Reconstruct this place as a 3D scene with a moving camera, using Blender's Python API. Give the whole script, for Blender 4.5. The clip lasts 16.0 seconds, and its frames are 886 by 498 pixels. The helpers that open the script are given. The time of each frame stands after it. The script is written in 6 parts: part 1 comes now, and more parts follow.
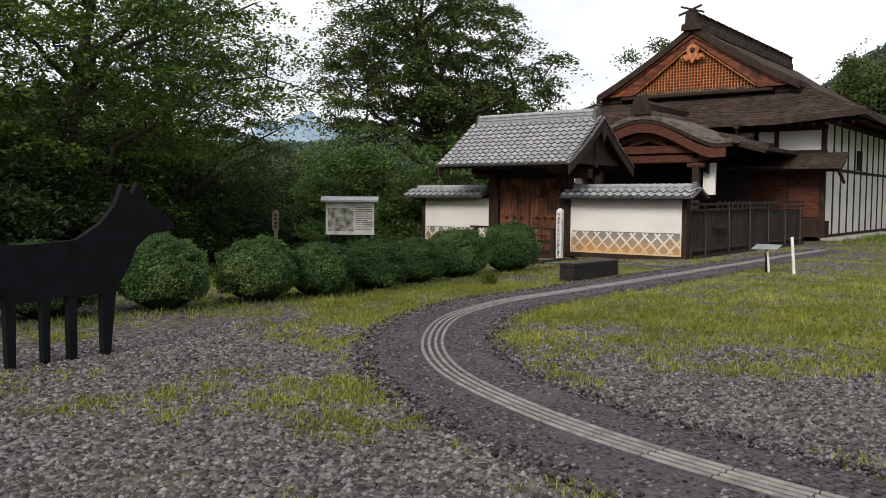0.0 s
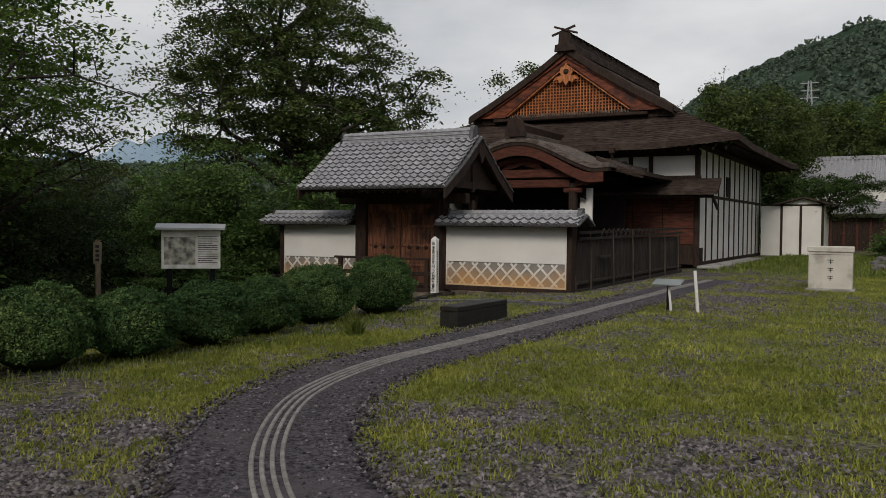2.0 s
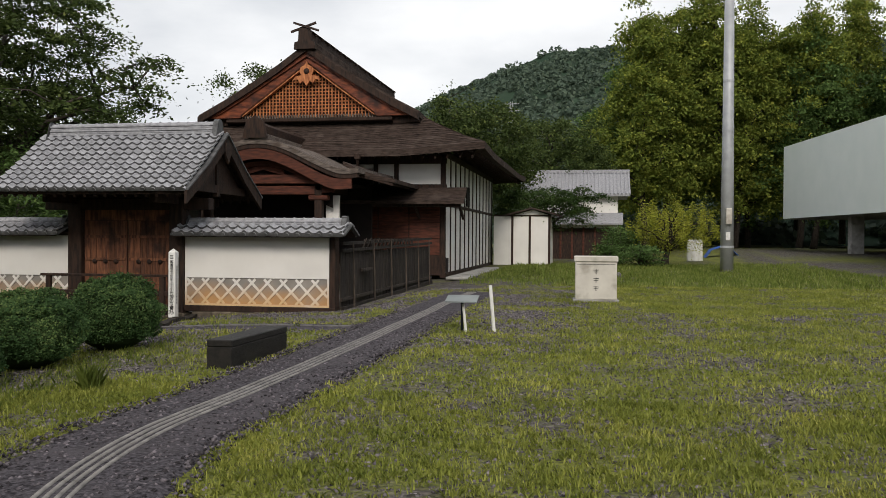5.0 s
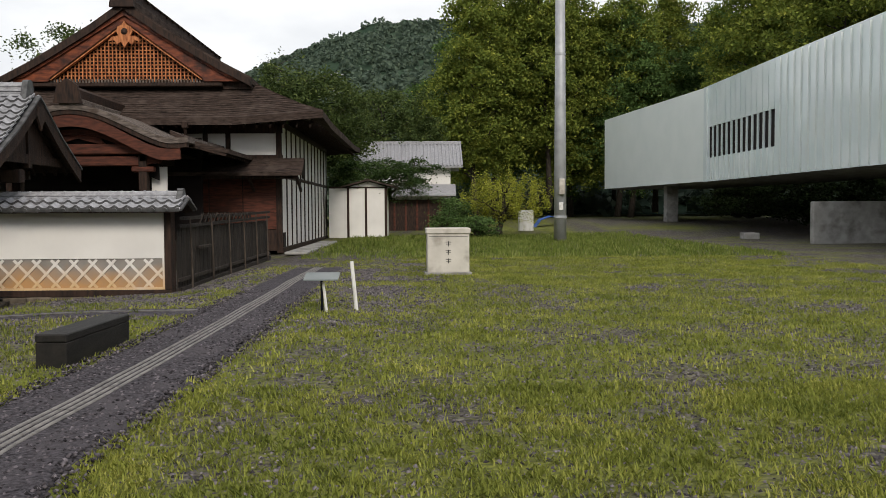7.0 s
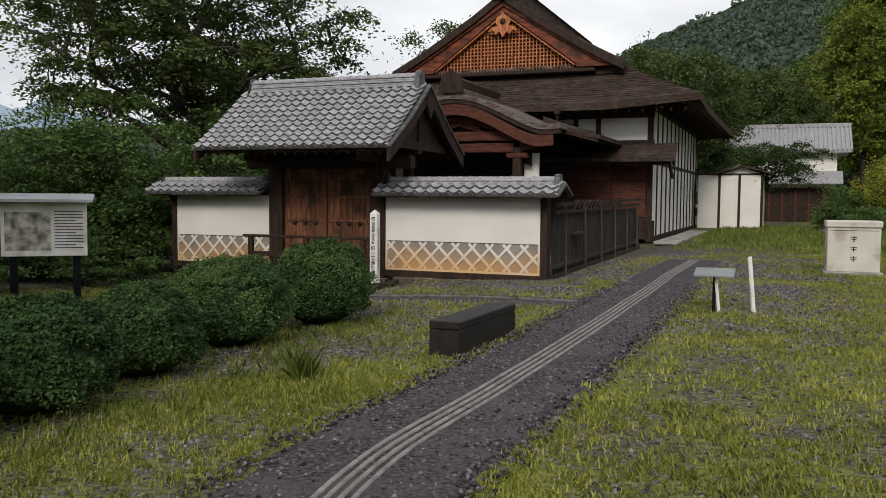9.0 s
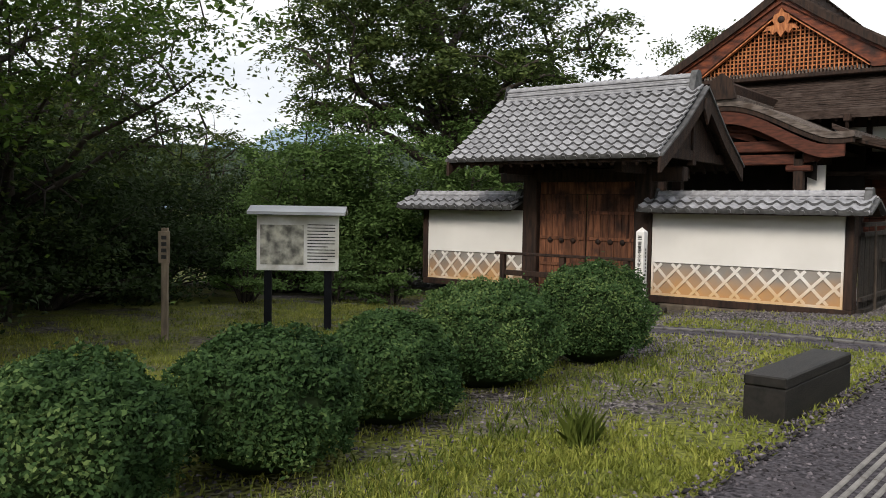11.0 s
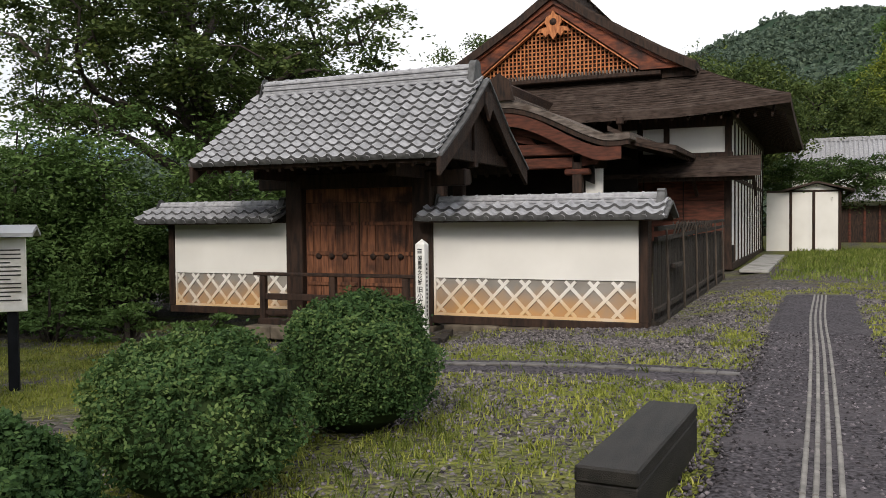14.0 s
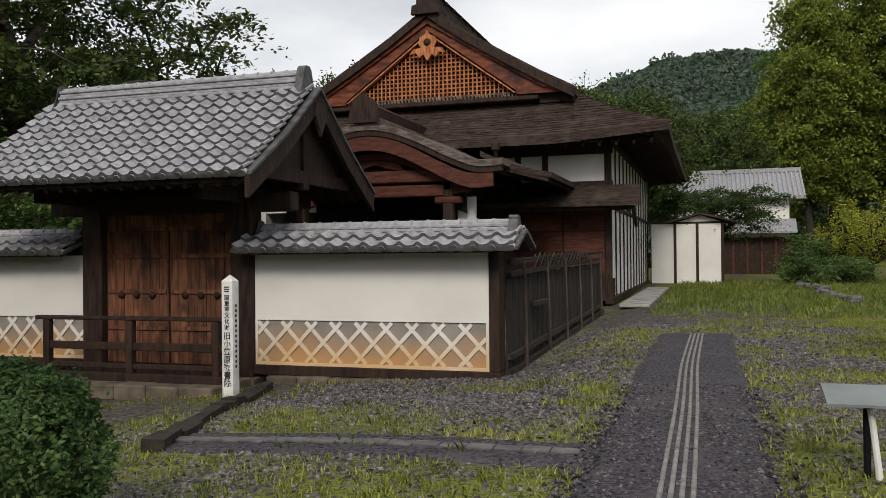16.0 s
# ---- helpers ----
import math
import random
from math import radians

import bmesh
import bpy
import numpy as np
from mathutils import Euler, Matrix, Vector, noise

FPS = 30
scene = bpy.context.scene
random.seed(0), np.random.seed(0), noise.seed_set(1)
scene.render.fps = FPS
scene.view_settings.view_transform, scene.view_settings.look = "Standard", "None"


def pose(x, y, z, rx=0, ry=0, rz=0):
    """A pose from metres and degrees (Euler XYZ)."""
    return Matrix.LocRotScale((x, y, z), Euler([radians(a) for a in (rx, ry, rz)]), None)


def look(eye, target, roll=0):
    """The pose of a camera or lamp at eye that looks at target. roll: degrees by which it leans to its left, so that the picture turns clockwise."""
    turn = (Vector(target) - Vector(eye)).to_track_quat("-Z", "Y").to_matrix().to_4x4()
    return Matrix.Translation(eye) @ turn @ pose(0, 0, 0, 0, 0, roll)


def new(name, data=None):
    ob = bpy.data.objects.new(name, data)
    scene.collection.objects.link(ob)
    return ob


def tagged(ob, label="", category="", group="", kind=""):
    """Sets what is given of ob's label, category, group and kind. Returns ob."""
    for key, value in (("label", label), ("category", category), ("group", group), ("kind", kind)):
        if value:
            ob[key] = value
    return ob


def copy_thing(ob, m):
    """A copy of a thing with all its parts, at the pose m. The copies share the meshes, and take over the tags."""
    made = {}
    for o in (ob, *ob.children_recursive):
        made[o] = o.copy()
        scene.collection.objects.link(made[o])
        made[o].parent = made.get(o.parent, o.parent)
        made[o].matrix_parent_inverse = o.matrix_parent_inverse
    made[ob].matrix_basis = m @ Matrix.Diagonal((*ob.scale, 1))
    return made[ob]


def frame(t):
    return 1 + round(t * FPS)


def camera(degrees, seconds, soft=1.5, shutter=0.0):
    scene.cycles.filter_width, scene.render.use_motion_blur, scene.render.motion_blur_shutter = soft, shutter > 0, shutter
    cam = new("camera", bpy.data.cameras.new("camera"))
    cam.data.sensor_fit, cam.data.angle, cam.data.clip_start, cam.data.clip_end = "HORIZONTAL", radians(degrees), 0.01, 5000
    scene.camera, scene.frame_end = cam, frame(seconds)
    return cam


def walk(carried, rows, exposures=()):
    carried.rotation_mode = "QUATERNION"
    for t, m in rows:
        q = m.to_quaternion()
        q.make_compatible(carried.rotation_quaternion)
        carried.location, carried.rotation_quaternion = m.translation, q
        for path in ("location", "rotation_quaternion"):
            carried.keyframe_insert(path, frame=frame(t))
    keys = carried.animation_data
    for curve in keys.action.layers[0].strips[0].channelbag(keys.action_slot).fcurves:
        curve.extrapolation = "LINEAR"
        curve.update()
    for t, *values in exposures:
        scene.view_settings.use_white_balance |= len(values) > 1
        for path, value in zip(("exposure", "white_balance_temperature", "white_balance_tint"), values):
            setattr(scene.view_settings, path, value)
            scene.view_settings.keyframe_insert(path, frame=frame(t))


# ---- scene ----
cam = camera(54.9, 16.0, 0.8)
ROWS = [
    (0.0, 0.249, 0.591, 1.582, 37.78, -3.29, -0.42),
    (0.5, -0.119, 1.027, 1.608, 35.86, -3.06, -0.46),
    (1.0, -0.528, 1.603, 1.638, 33.52, -2.62, -0.51),
    (1.5, -0.975, 2.321, 1.667, 31.19, -2.14, -0.46),
    (2.0, -1.414, 3.050, 1.689, 28.92, -1.63, -0.51),
    (2.5, -1.820, 3.731, 1.705, 26.29, -1.09, -0.56),
    (3.0, -2.211, 4.244, 1.711, 23.25, -0.66, -0.71),
    (3.5, -2.552, 4.566, 1.712, 19.94, -0.39, -0.86),
    (4.0, -2.832, 4.784, 1.703, 16.51, -0.24, -0.73),
    (4.5, -3.100, 4.962, 1.683, 13.37, -0.48, -0.68),
    (5.0, -3.378, 5.195, 1.664, 10.12, -0.77, -0.37),
    (5.5, -3.601, 5.409, 1.654, 6.16, -1.17, -0.11),
    (6.0, -3.780, 5.618, 1.652, 2.34, -1.63, 0.09),
    (6.5, -3.928, 5.833, 1.655, -0.50, -2.13, 0.24),
    (7.0, -4.056, 6.068, 1.662, -1.51, -2.62, 0.34),
    (7.5, -4.176, 6.336, 1.671, 0.15, -3.08, 0.38),
    (8.0, -4.301, 6.650, 1.682, 5.33, -3.46, 0.37),
    (8.5, -4.434, 6.758, 1.676, 13.96, -3.69, -0.37),
    (9.0, -4.685, 6.991, 1.665, 22.12, -3.52, -0.47),
    (9.5, -4.998, 7.294, 1.645, 28.03, -3.36, -0.88),
    (10.0, -5.329, 7.692, 1.630, 32.64, -3.11, -0.88),
    (10.5, -5.614, 8.039, 1.623, 36.13, -2.83, -0.93),
    (11.0, -5.861, 8.360, 1.623, 38.35, -2.57, -0.99),
    (11.5, -6.082, 8.683, 1.628, 39.17, -2.33, -1.00),
    (12.0, -6.284, 9.036, 1.635, 38.46, -2.16, -0.93),
    (12.5, -6.478, 9.445, 1.643, 36.07, -2.07, -0.72),
    (13.0, -6.674, 9.939, 1.650, 31.88, -2.08, -0.32),
    (13.5, -6.828, 10.351, 1.651, 27.66, -2.00, 0.21),
    (14.0, -6.974, 10.840, 1.649, 23.95, -1.81, 0.52),
    (14.5, -7.050, 11.388, 1.642, 21.31, -1.44, 0.53),
    (15.0, -6.930, 12.078, 1.638, 19.51, -0.91, 0.52),
    (15.5, -6.792, 12.708, 1.638, 18.31, -0.34, 0.52),
    (16.0, -6.730, 13.338, 1.635, 17.42, 0.29, 0.58),
]
EXPOSURES = [(0.0, 0.27), (0.5, -0.08), (1.0, 0.12), (1.5, -0.1), (2.0, -0.55), (3.0, -0.25), (4.0, -0.33), (4.5, -0.33), (5.0, -0.03), (7.5, 0.08), (8.0, 0.22), (8.5, 0.15), (9.0, -0.05), (10.0, 0.08), (12.5, 0.6), (13.0, 0.62), (13.5, 0.45), (14.0, 0.35), (14.5, 0.05), (15.5, 0.0), (16.0, -0.05)]
walk(cam, [(t, pose(x, y, z, 90 + pitch, roll, yaw)) for t, x, y, z, yaw, pitch, roll in ROWS], EXPOSURES)

# ---- world, sun, exposure ----
world = bpy.data.worlds.new("overcast_sky")
scene.world = world
world.use_nodes = True
wn, wl = world.node_tree.nodes, world.node_tree.links
sky = wn.new("ShaderNodeTexSky")
sky.sky_type = "NISHITA"
sky.sun_disc = False
SUN_EL, SUN_AZ = radians(35), radians(168)
sky.sun_elevation, sky.sun_rotation = SUN_EL, SUN_AZ
tc = wn.new("ShaderNodeTexCoord")
mp = wn.new("ShaderNodeMapping")
mp.inputs["Scale"].default_value = (1.0, 1.0, 2.6)
cl = wn.new("ShaderNodeTexNoise")
cl.inputs["Scale"].default_value = 2.2
cl.inputs["Detail"].default_value = 7
cl.inputs["Roughness"].default_value = 0.52
cr = wn.new("ShaderNodeValToRGB")
cr.color_ramp.elements[0].position = 0.36
cr.color_ramp.elements[0].color = (9.0, 9.3, 9.8, 1)
cr.color_ramp.elements[1].position = 0.62
cr.color_ramp.elements[1].color = (14.2, 14.2, 14.2, 1)
wm = wn.new("ShaderNodeMix")
wm.data_type = "RGBA"
wm.inputs[0].default_value = 0.9
wl.new(tc.outputs["Generated"], mp.inputs["Vector"])
wl.new(mp.outputs["Vector"], cl.inputs["Vector"])
wl.new(cl.outputs["Fac"], cr.inputs["Fac"])
wl.new(sky.outputs["Color"], wm.inputs[6])
wl.new(cr.outputs["Color"], wm.inputs[7])
wl.new(wm.outputs[2], wn["Background"].inputs["Color"])
wn["Background"].inputs["Strength"].default_value = 0.08

sun_data = bpy.data.lights.new("sun", "SUN")
sun_data.energy, sun_data.angle, sun_data.color = 2.2, radians(20), (1.0, 0.92, 0.80)
sun = new("sun", sun_data)
sun_dir = Vector((math.sin(SUN_AZ) * math.cos(SUN_EL), math.cos(SUN_AZ) * math.cos(SUN_EL), math.sin(SUN_EL)))
sun.matrix_world = look(sun_dir * 100, (0, 0, 0))


# ---- materials ----
def material(name, c1, c2, rough=0.8, scale=6.0, bump=0.2, bump_scale=40.0, metal=0.0, stretch=(1, 1, 1), spec=0.3, island=0.0, random_ob=0.0, mid=None, c3=None, c3_scale=1.2, c3_lo=0.5, c3_hi=0.68):
    """Two-colour surface with coarse and fine variation, and fine relief."""
    m = bpy.data.materials.new(name)
    m.use_nodes = True
    n, l = m.node_tree.nodes, m.node_tree.links
    p = n["Principled BSDF"]
    p.inputs["Roughness"].default_value, p.inputs["Metallic"].default_value = rough, metal
    p.inputs["Specular IOR Level"].default_value = spec
    g = n.new("ShaderNodeNewGeometry")
    mapping = n.new("ShaderNodeMapping")
    mapping.inputs["Scale"].default_value = stretch
    l.new(g.outputs["Position"], mapping.inputs["Vector"])
    a = n.new("ShaderNodeTexNoise")
    a.inputs["Scale"].default_value, a.inputs["Detail"].default_value = scale, 6
    l.new(mapping.outputs["Vector"], a.inputs["Vector"])
    ramp = n.new("ShaderNodeValToRGB")
    ramp.color_ramp.elements[0].position, ramp.color_ramp.elements[1].position = 0.32, 0.68
    ramp.color_ramp.elements[0].color, ramp.color_ramp.elements[1].color = (*c1, 1), (*c2, 1)
    if mid:
        e = ramp.color_ramp.elements.new(0.5)
        e.color = (*mid, 1)
    l.new(a.outputs["Fac"], ramp.inputs["Fac"])
    out = ramp.outputs["Color"]
    if c3:
        s = n.new("ShaderNodeTexNoise")
        s.inputs["Scale"].default_value, s.inputs["Detail"].default_value = c3_scale, 8
        l.new(g.outputs["Position"], s.inputs["Vector"])
        sr = n.new("ShaderNodeMapRange")
        sr.inputs["From Min"].default_value, sr.inputs["From Max"].default_value = c3_lo, c3_hi
        l.new(s.outputs["Fac"], sr.inputs["Value"])
        sm = n.new("ShaderNodeMix")
        sm.data_type = "RGBA"
        l.new(sr.outputs["Result"], sm.inputs[0])
        l.new(out, sm.inputs[6])
        sm.inputs[7].default_value = (*c3, 1)
        out = sm.outputs[2]
    if island or random_ob:
        src = g.outputs["Random Per Island"]
        if random_ob:
            src = n.new("ShaderNodeObjectInfo").outputs["Random"]
        k = island or random_ob
        mr = n.new("ShaderNodeMapRange")
        mr.inputs["To Min"].default_value, mr.inputs["To Max"].default_value = 1 - k, 1 + k
        l.new(src, mr.inputs["Value"])
        hv = n.new("ShaderNodeHueSaturation")
        l.new(mr.outputs["Result"], hv.inputs["Value"])
        l.new(out, hv.inputs["Color"])
        out = hv.outputs["Color"]
    l.new(out, p.inputs["Base Color"])
    if bump:
        b = n.new("ShaderNodeTexNoise")
        b.inputs["Scale"].default_value, b.inputs["Detail"].default_value = bump_scale, 5
        l.new(mapping.outputs["Vector"], b.inputs["Vector"])
        bn = n.new("ShaderNodeBump")
        bn.inputs["Strength"].default_value, bn.inputs["Distance"].default_value = bump, 0.02
        l.new(b.outputs["Fac"], bn.inputs["Height"])
        l.new(bn.outputs["Normal"], p.inputs["Normal"])
    return m


def leaf_material(name, c1, c2, c3):
    """Leaves that let some light through, each a little different."""
    m = bpy.data.materials.new(name)
    m.use_nodes = True
    n, l = m.node_tree.nodes, m.node_tree.links
    p = n["Principled BSDF"]
    g = n.new("ShaderNodeNewGeometry")
    ramp = n.new("ShaderNodeValToRGB")
    ramp.color_ramp.elements[0].color, ramp.color_ramp.elements[1].color = (*c1, 1), (*c3, 1)
    ramp.color_ramp.elements.new(0.6).color = (*c2, 1)
    a = n.new("ShaderNodeTexNoise")
    a.inputs["Scale"].default_value = 0.9
    l.new(g.outputs["Position"], a.inputs["Vector"])
    ad = n.new("ShaderNodeMath")
    ad.operation = "MULTIPLY_ADD"
    ad.inputs[1].default_value = 0.5
    l.new(g.outputs["Random Per Island"], ad.inputs[0])
    sc = n.new("ShaderNodeMath")
    sc.operation = "MULTIPLY_ADD"
    sc.inputs[1].default_value, sc.inputs[2].default_value = 1.3, -0.4
    l.new(a.outputs["Fac"], sc.inputs[0])
    l.new(sc.outputs[0], ad.inputs[2])
    l.new(ad.outputs[0], ramp.inputs["Fac"])
    l.new(ramp.outputs["Color"], p.inputs["Base Color"])
    p.inputs["Roughness"].default_value = 0.72
    p.inputs["Specular IOR Level"].default_value = 0.15
    tr = n.new("ShaderNodeBsdfTranslucent")
    l.new(ramp.outputs["Color"], tr.inputs["Color"])
    mix = n.new("ShaderNodeMixShader")
    mix.inputs[0].default_value = 0.3
    l.new(p.outputs[0], mix.inputs[1])
    l.new(tr.outputs[0], mix.inputs[2])
    l.new(mix.outputs[0], n["Material Output"].inputs["Surface"])
    return m


def ground_material():
    """Crushed grey gravel, with grass roots and moss where the 'grass' value is high."""
    m = bpy.data.materials.new("gravel_and_grass")
    m.use_nodes = True
    n, l = m.node_tree.nodes, m.node_tree.links
    p = n["Principled BSDF"]
    p.inputs["Roughness"].default_value = 0.95
    p.inputs["Specular IOR Level"].default_value = 0.15
    g = n.new("ShaderNodeNewGeometry")
    v = n.new("ShaderNodeTexVoronoi")
    v.inputs["Scale"].default_value = 17
    l.new(g.outputs["Position"], v.inputs["Vector"])
    stone = n.new("ShaderNodeValToRGB")
    stone.color_ramp.elements[0].color = (0.012, 0.011, 0.013, 1)
    stone.color_ramp.elements[1].color = (0.21, 0.19, 0.188, 1)
    stone.color_ramp.elements.new(0.55).color = (0.085, 0.076, 0.078, 1)
    l.new(v.outputs["Color"], stone.inputs["Fac"])
    dirt = n.new("ShaderNodeTexNoise")
    dirt.inputs["Scale"].default_value, dirt.inputs["Detail"].default_value = 1.1, 8
    l.new(g.outputs["Position"], dirt.inputs["Vector"])
    dr = n.new("ShaderNodeMapRange")
    dr.inputs["From Min"].default_value, dr.inputs["From Max"].default_value = 0.42, 0.7
    dr.inputs["To Max"].default_value = 0.6
    l.new(dirt.outputs["Fac"], dr.inputs["Value"])
    mx = n.new("ShaderNodeMix")
    mx.data_type = "RGBA"
    l.new(dr.outputs["Result"], mx.inputs[0])
    l.new(stone.outputs["Color"], mx.inputs[6])
    mx.inputs[7].default_value = (0.11, 0.092, 0.06, 1)
    at = n.new("ShaderNodeAttribute")
    at.attribute_name = "grass"
    gn = n.new("ShaderNodeTexNoise")
    gn.inputs["Scale"].default_value, gn.inputs["Detail"].default_value = 7, 8
    gn.inputs["Roughness"].default_value = 0.7
    l.new(g.outputs["Position"], gn.inputs["Vector"])
    s = n.new("ShaderNodeMath")
    s.operation = "ADD"
    l.new(at.outputs["Fac"], s.inputs[0])
    l.new(gn.outputs["Fac"], s.inputs[1])
    gr = n.new("ShaderNodeMapRange")
    gr.inputs["From Min"].default_value, gr.inputs["From Max"].default_value = 0.94, 1.26
    l.new(s.outputs[0], gr.inputs["Value"])
    gc = n.new("ShaderNodeValToRGB")
    gc.color_ramp.elements[0].position, gc.color_ramp.elements[1].position = 0.3, 0.7
    gc.color_ramp.elements[0].color, gc.color_ramp.elements[1].color = (0.075, 0.088, 0.024, 1), (0.20, 0.21, 0.045, 1)
    gn2 = n.new("ShaderNodeTexNoise")
    gn2.inputs["Scale"].default_value, gn2.inputs["Detail"].default_value = 1.7, 9
    gn2.inputs["Roughness"].default_value = 0.65
    l.new(g.outputs["Position"], gn2.inputs["Vector"])
    l.new(gn2.outputs["Fac"], gc.inputs["Fac"])
    m2 = n.new("ShaderNodeMix")
    m2.data_type = "RGBA"
    l.new(gr.outputs["Result"], m2.inputs[0])
    l.new(mx.outputs[2], m2.inputs[6])
    l.new(gc.outputs["Color"], m2.inputs[7])
    l.new(m2.outputs[2], p.inputs["Base Color"])
    bn = n.new("ShaderNodeBump")
    bn.inputs["Strength"].default_value, bn.inputs["Distance"].default_value = 1.0, 0.06
    l.new(v.outputs["Distance"], bn.inputs["Height"])
    bn.invert = True
    l.new(bn.outputs["Normal"], p.inputs["Normal"])
    return m


def plaster_material(name, c1, c2, low):
    """White lime plaster with earth-coloured damp rising from the foot in an uneven line."""
    m = material(name, c1, c2, 0.9, 1.5, 0.12, 30)
    n, l = m.node_tree.nodes, m.node_tree.links
    p = n["Principled BSDF"]
    src = p.inputs["Base Color"].links[0].from_socket
    g = n.new("ShaderNodeNewGeometry")
    sp = n.new("ShaderNodeSeparateXYZ")
    l.new(g.outputs["Position"], sp.inputs[0])
    nz = n.new("ShaderNodeTexNoise")
    nz.inputs["Scale"].default_value, nz.inputs["Detail"].default_value = 1.6, 6
    l.new(g.outputs["Position"], nz.inputs["Vector"])
    ma = n.new("ShaderNodeMath")
    ma.operation = "MULTIPLY_ADD"
    ma.inputs[1].default_value = -1.1
    l.new(nz.outputs["Fac"], ma.inputs[0])
    l.new(sp.outputs["Z"], ma.inputs[2])
    mr = n.new("ShaderNodeMapRange")
    mr.inputs["From Min"].default_value, mr.inputs["From Max"].default_value = -0.62, -0.05
    mr.inputs["To Min"].default_value, mr.inputs["To Max"].default_value = 0.92, 0.0
    l.new(ma.outputs[0], mr.inputs["Value"])
    mx = n.new("ShaderNodeMix")
    mx.data_type = "RGBA"
    l.new(mr.outputs["Result"], mx.inputs[0])
    l.new(src, mx.inputs[6])
    mx.inputs[7].default_value = (*low, 1)
    l.new(mx.outputs[2], p.inputs["Base Color"])
    return m


M_GROUND = ground_material()
M_DAMP = plaster_material("damp_stained_plaster", (0.62, 0.59, 0.56), (0.74, 0.71, 0.68), (0.60, 0.40, 0.20))
M_PLASTER = material("white_plaster", (0.66, 0.64, 0.62), (0.76, 0.74, 0.72), 0.9, 0.8, 0.08, 30)
M_LATBACK = plaster_material("grey_earth_panel", (0.19, 0.175, 0.16), (0.29, 0.265, 0.24), (0.46, 0.25, 0.10))
M_PATH = material("worn_asphalt", (0.010, 0.009, 0.011), (0.10, 0.090, 0.102), 0.95, 26, 1.0, 40, c3=(0.075, 0.067, 0.074), c3_scale=1.3, spec=0.15)
M_TACT = material("grey_tactile_rubber", (0.14, 0.132, 0.126), (0.25, 0.235, 0.222), 0.85, 9, 0.3, 60)
M_CURB = material("dark_stone_kerb", (0.009, 0.007, 0.006), (0.042, 0.034, 0.026), 0.9, 7, 0.5, 30)
M_CURB2 = material("flat_grey_stone", (0.07, 0.066, 0.066), (0.15, 0.14, 0.138), 0.9, 7, 0.4, 40)
M_BENCH = material("dark_weathered_timber", (0.005, 0.0045, 0.004), (0.020, 0.017, 0.015), 0.6, 3, 0.4, 30, stretch=(6, 1, 6))
M_TILE = material("grey_clay_roof_tile", (0.20, 0.20, 0.215), (0.36, 0.36, 0.385), 0.42, 9, 0.15, 50, random_ob=0.16)
M_TILE_J = material("grey_clay_roof_tile_rows", (0.20, 0.20, 0.215), (0.36, 0.36, 0.385), 0.42, 9, 0.15, 50, island=0.16)
# Dark end and verge tiles; also the painted shade on pantile lips.
M_TILE_D = material("dark_clay_end_tile_and_lip_shade", (0.05, 0.05, 0.052), (0.12, 0.12, 0.125), 0.6, 8, 0.3, 40)
M_WOOD_D = material("dark_aged_timber", (0.010, 0.006, 0.005), (0.044, 0.023, 0.015), 0.75, 2.5, 0.4, 25, stretch=(5, 5, 1))
M_WOOD_R = material("reddish_brown_timber", (0.035, 0.011, 0.007), (0.115, 0.034, 0.019), 0.7, 2.5, 0.35, 25, stretch=(1, 5, 5))
M_DOOR = material("weathered_door_board", (0.045, 0.017, 0.010), (0.20, 0.082, 0.042), 0.75, 3, 0.5, 22, stretch=(6, 6, 0.7), random_ob=0.3, c3=(0.03, 0.014, 0.01), c3_scale=2.2)
M_GABLE = material("orange_brown_gable_wood", (0.22, 0.065, 0.022), (0.55, 0.215, 0.08), 0.6, 3, 0.25, 30, stretch=(4, 4, 1))
M_BARGE = material("red_brown_weathered_board", (0.06, 0.015, 0.008), (0.25, 0.066, 0.026), 0.6, 2.2, 0.3, 25, stretch=(1, 4, 4), c3=(0.03, 0.012, 0.009), c3_scale=1.4)
M_FENCE = material("grey_black_fence_wood", (0.010, 0.008, 0.007), (0.042, 0.032, 0.026), 0.85, 3, 0.5, 25, stretch=(5, 5, 0.8), random_ob=0.3)
M_SHINGLE = material("dark_brown_bark_shingle", (0.018, 0.013, 0.011), (0.07, 0.049, 0.041), 0.95, 3.5, 1.0, 12, stretch=(1, 1, 5), c3=(0.075, 0.056, 0.048), c3_scale=1.6, spec=0.15)
M_SHINGLE_P = material("pale_worn_shingle", (0.045, 0.036, 0.032), (0.20, 0.165, 0.145), 0.9, 3, 0.9, 12, stretch=(1, 5, 5), c3=(0.07, 0.05, 0.04), c3_scale=2.0)
# Near-black for real openings; on porch surfaces it stands for inner shade.
M_DARK = material("dark_opening_and_shade", (0.006, 0.004, 0.004), (0.014, 0.009, 0.008), 0.9, 2, 0, 5)
M_WHITE = material("white_paint", (0.62, 0.61, 0.6), (0.75, 0.74, 0.73), 0.6, 5, 0.1, 50, c3=(0.5, 0.48, 0.44), c3_scale=3)
M_INK = material("black_ink", (0.012, 0.012, 0.013), (0.03, 0.03, 0.03), 0.7, 20, 0, 5)
M_STEEL = material("black_steel_plate", (0.003, 0.0035, 0.005), (0.007, 0.008, 0.011), 0.8, 6, 0.1, 40, spec=0.12)
M_GALV = material("galvanised_steel", (0.30, 0.31, 0.33), (0.40, 0.41, 0.43), 0.55, 2, 0.05, 30, metal=0.3)
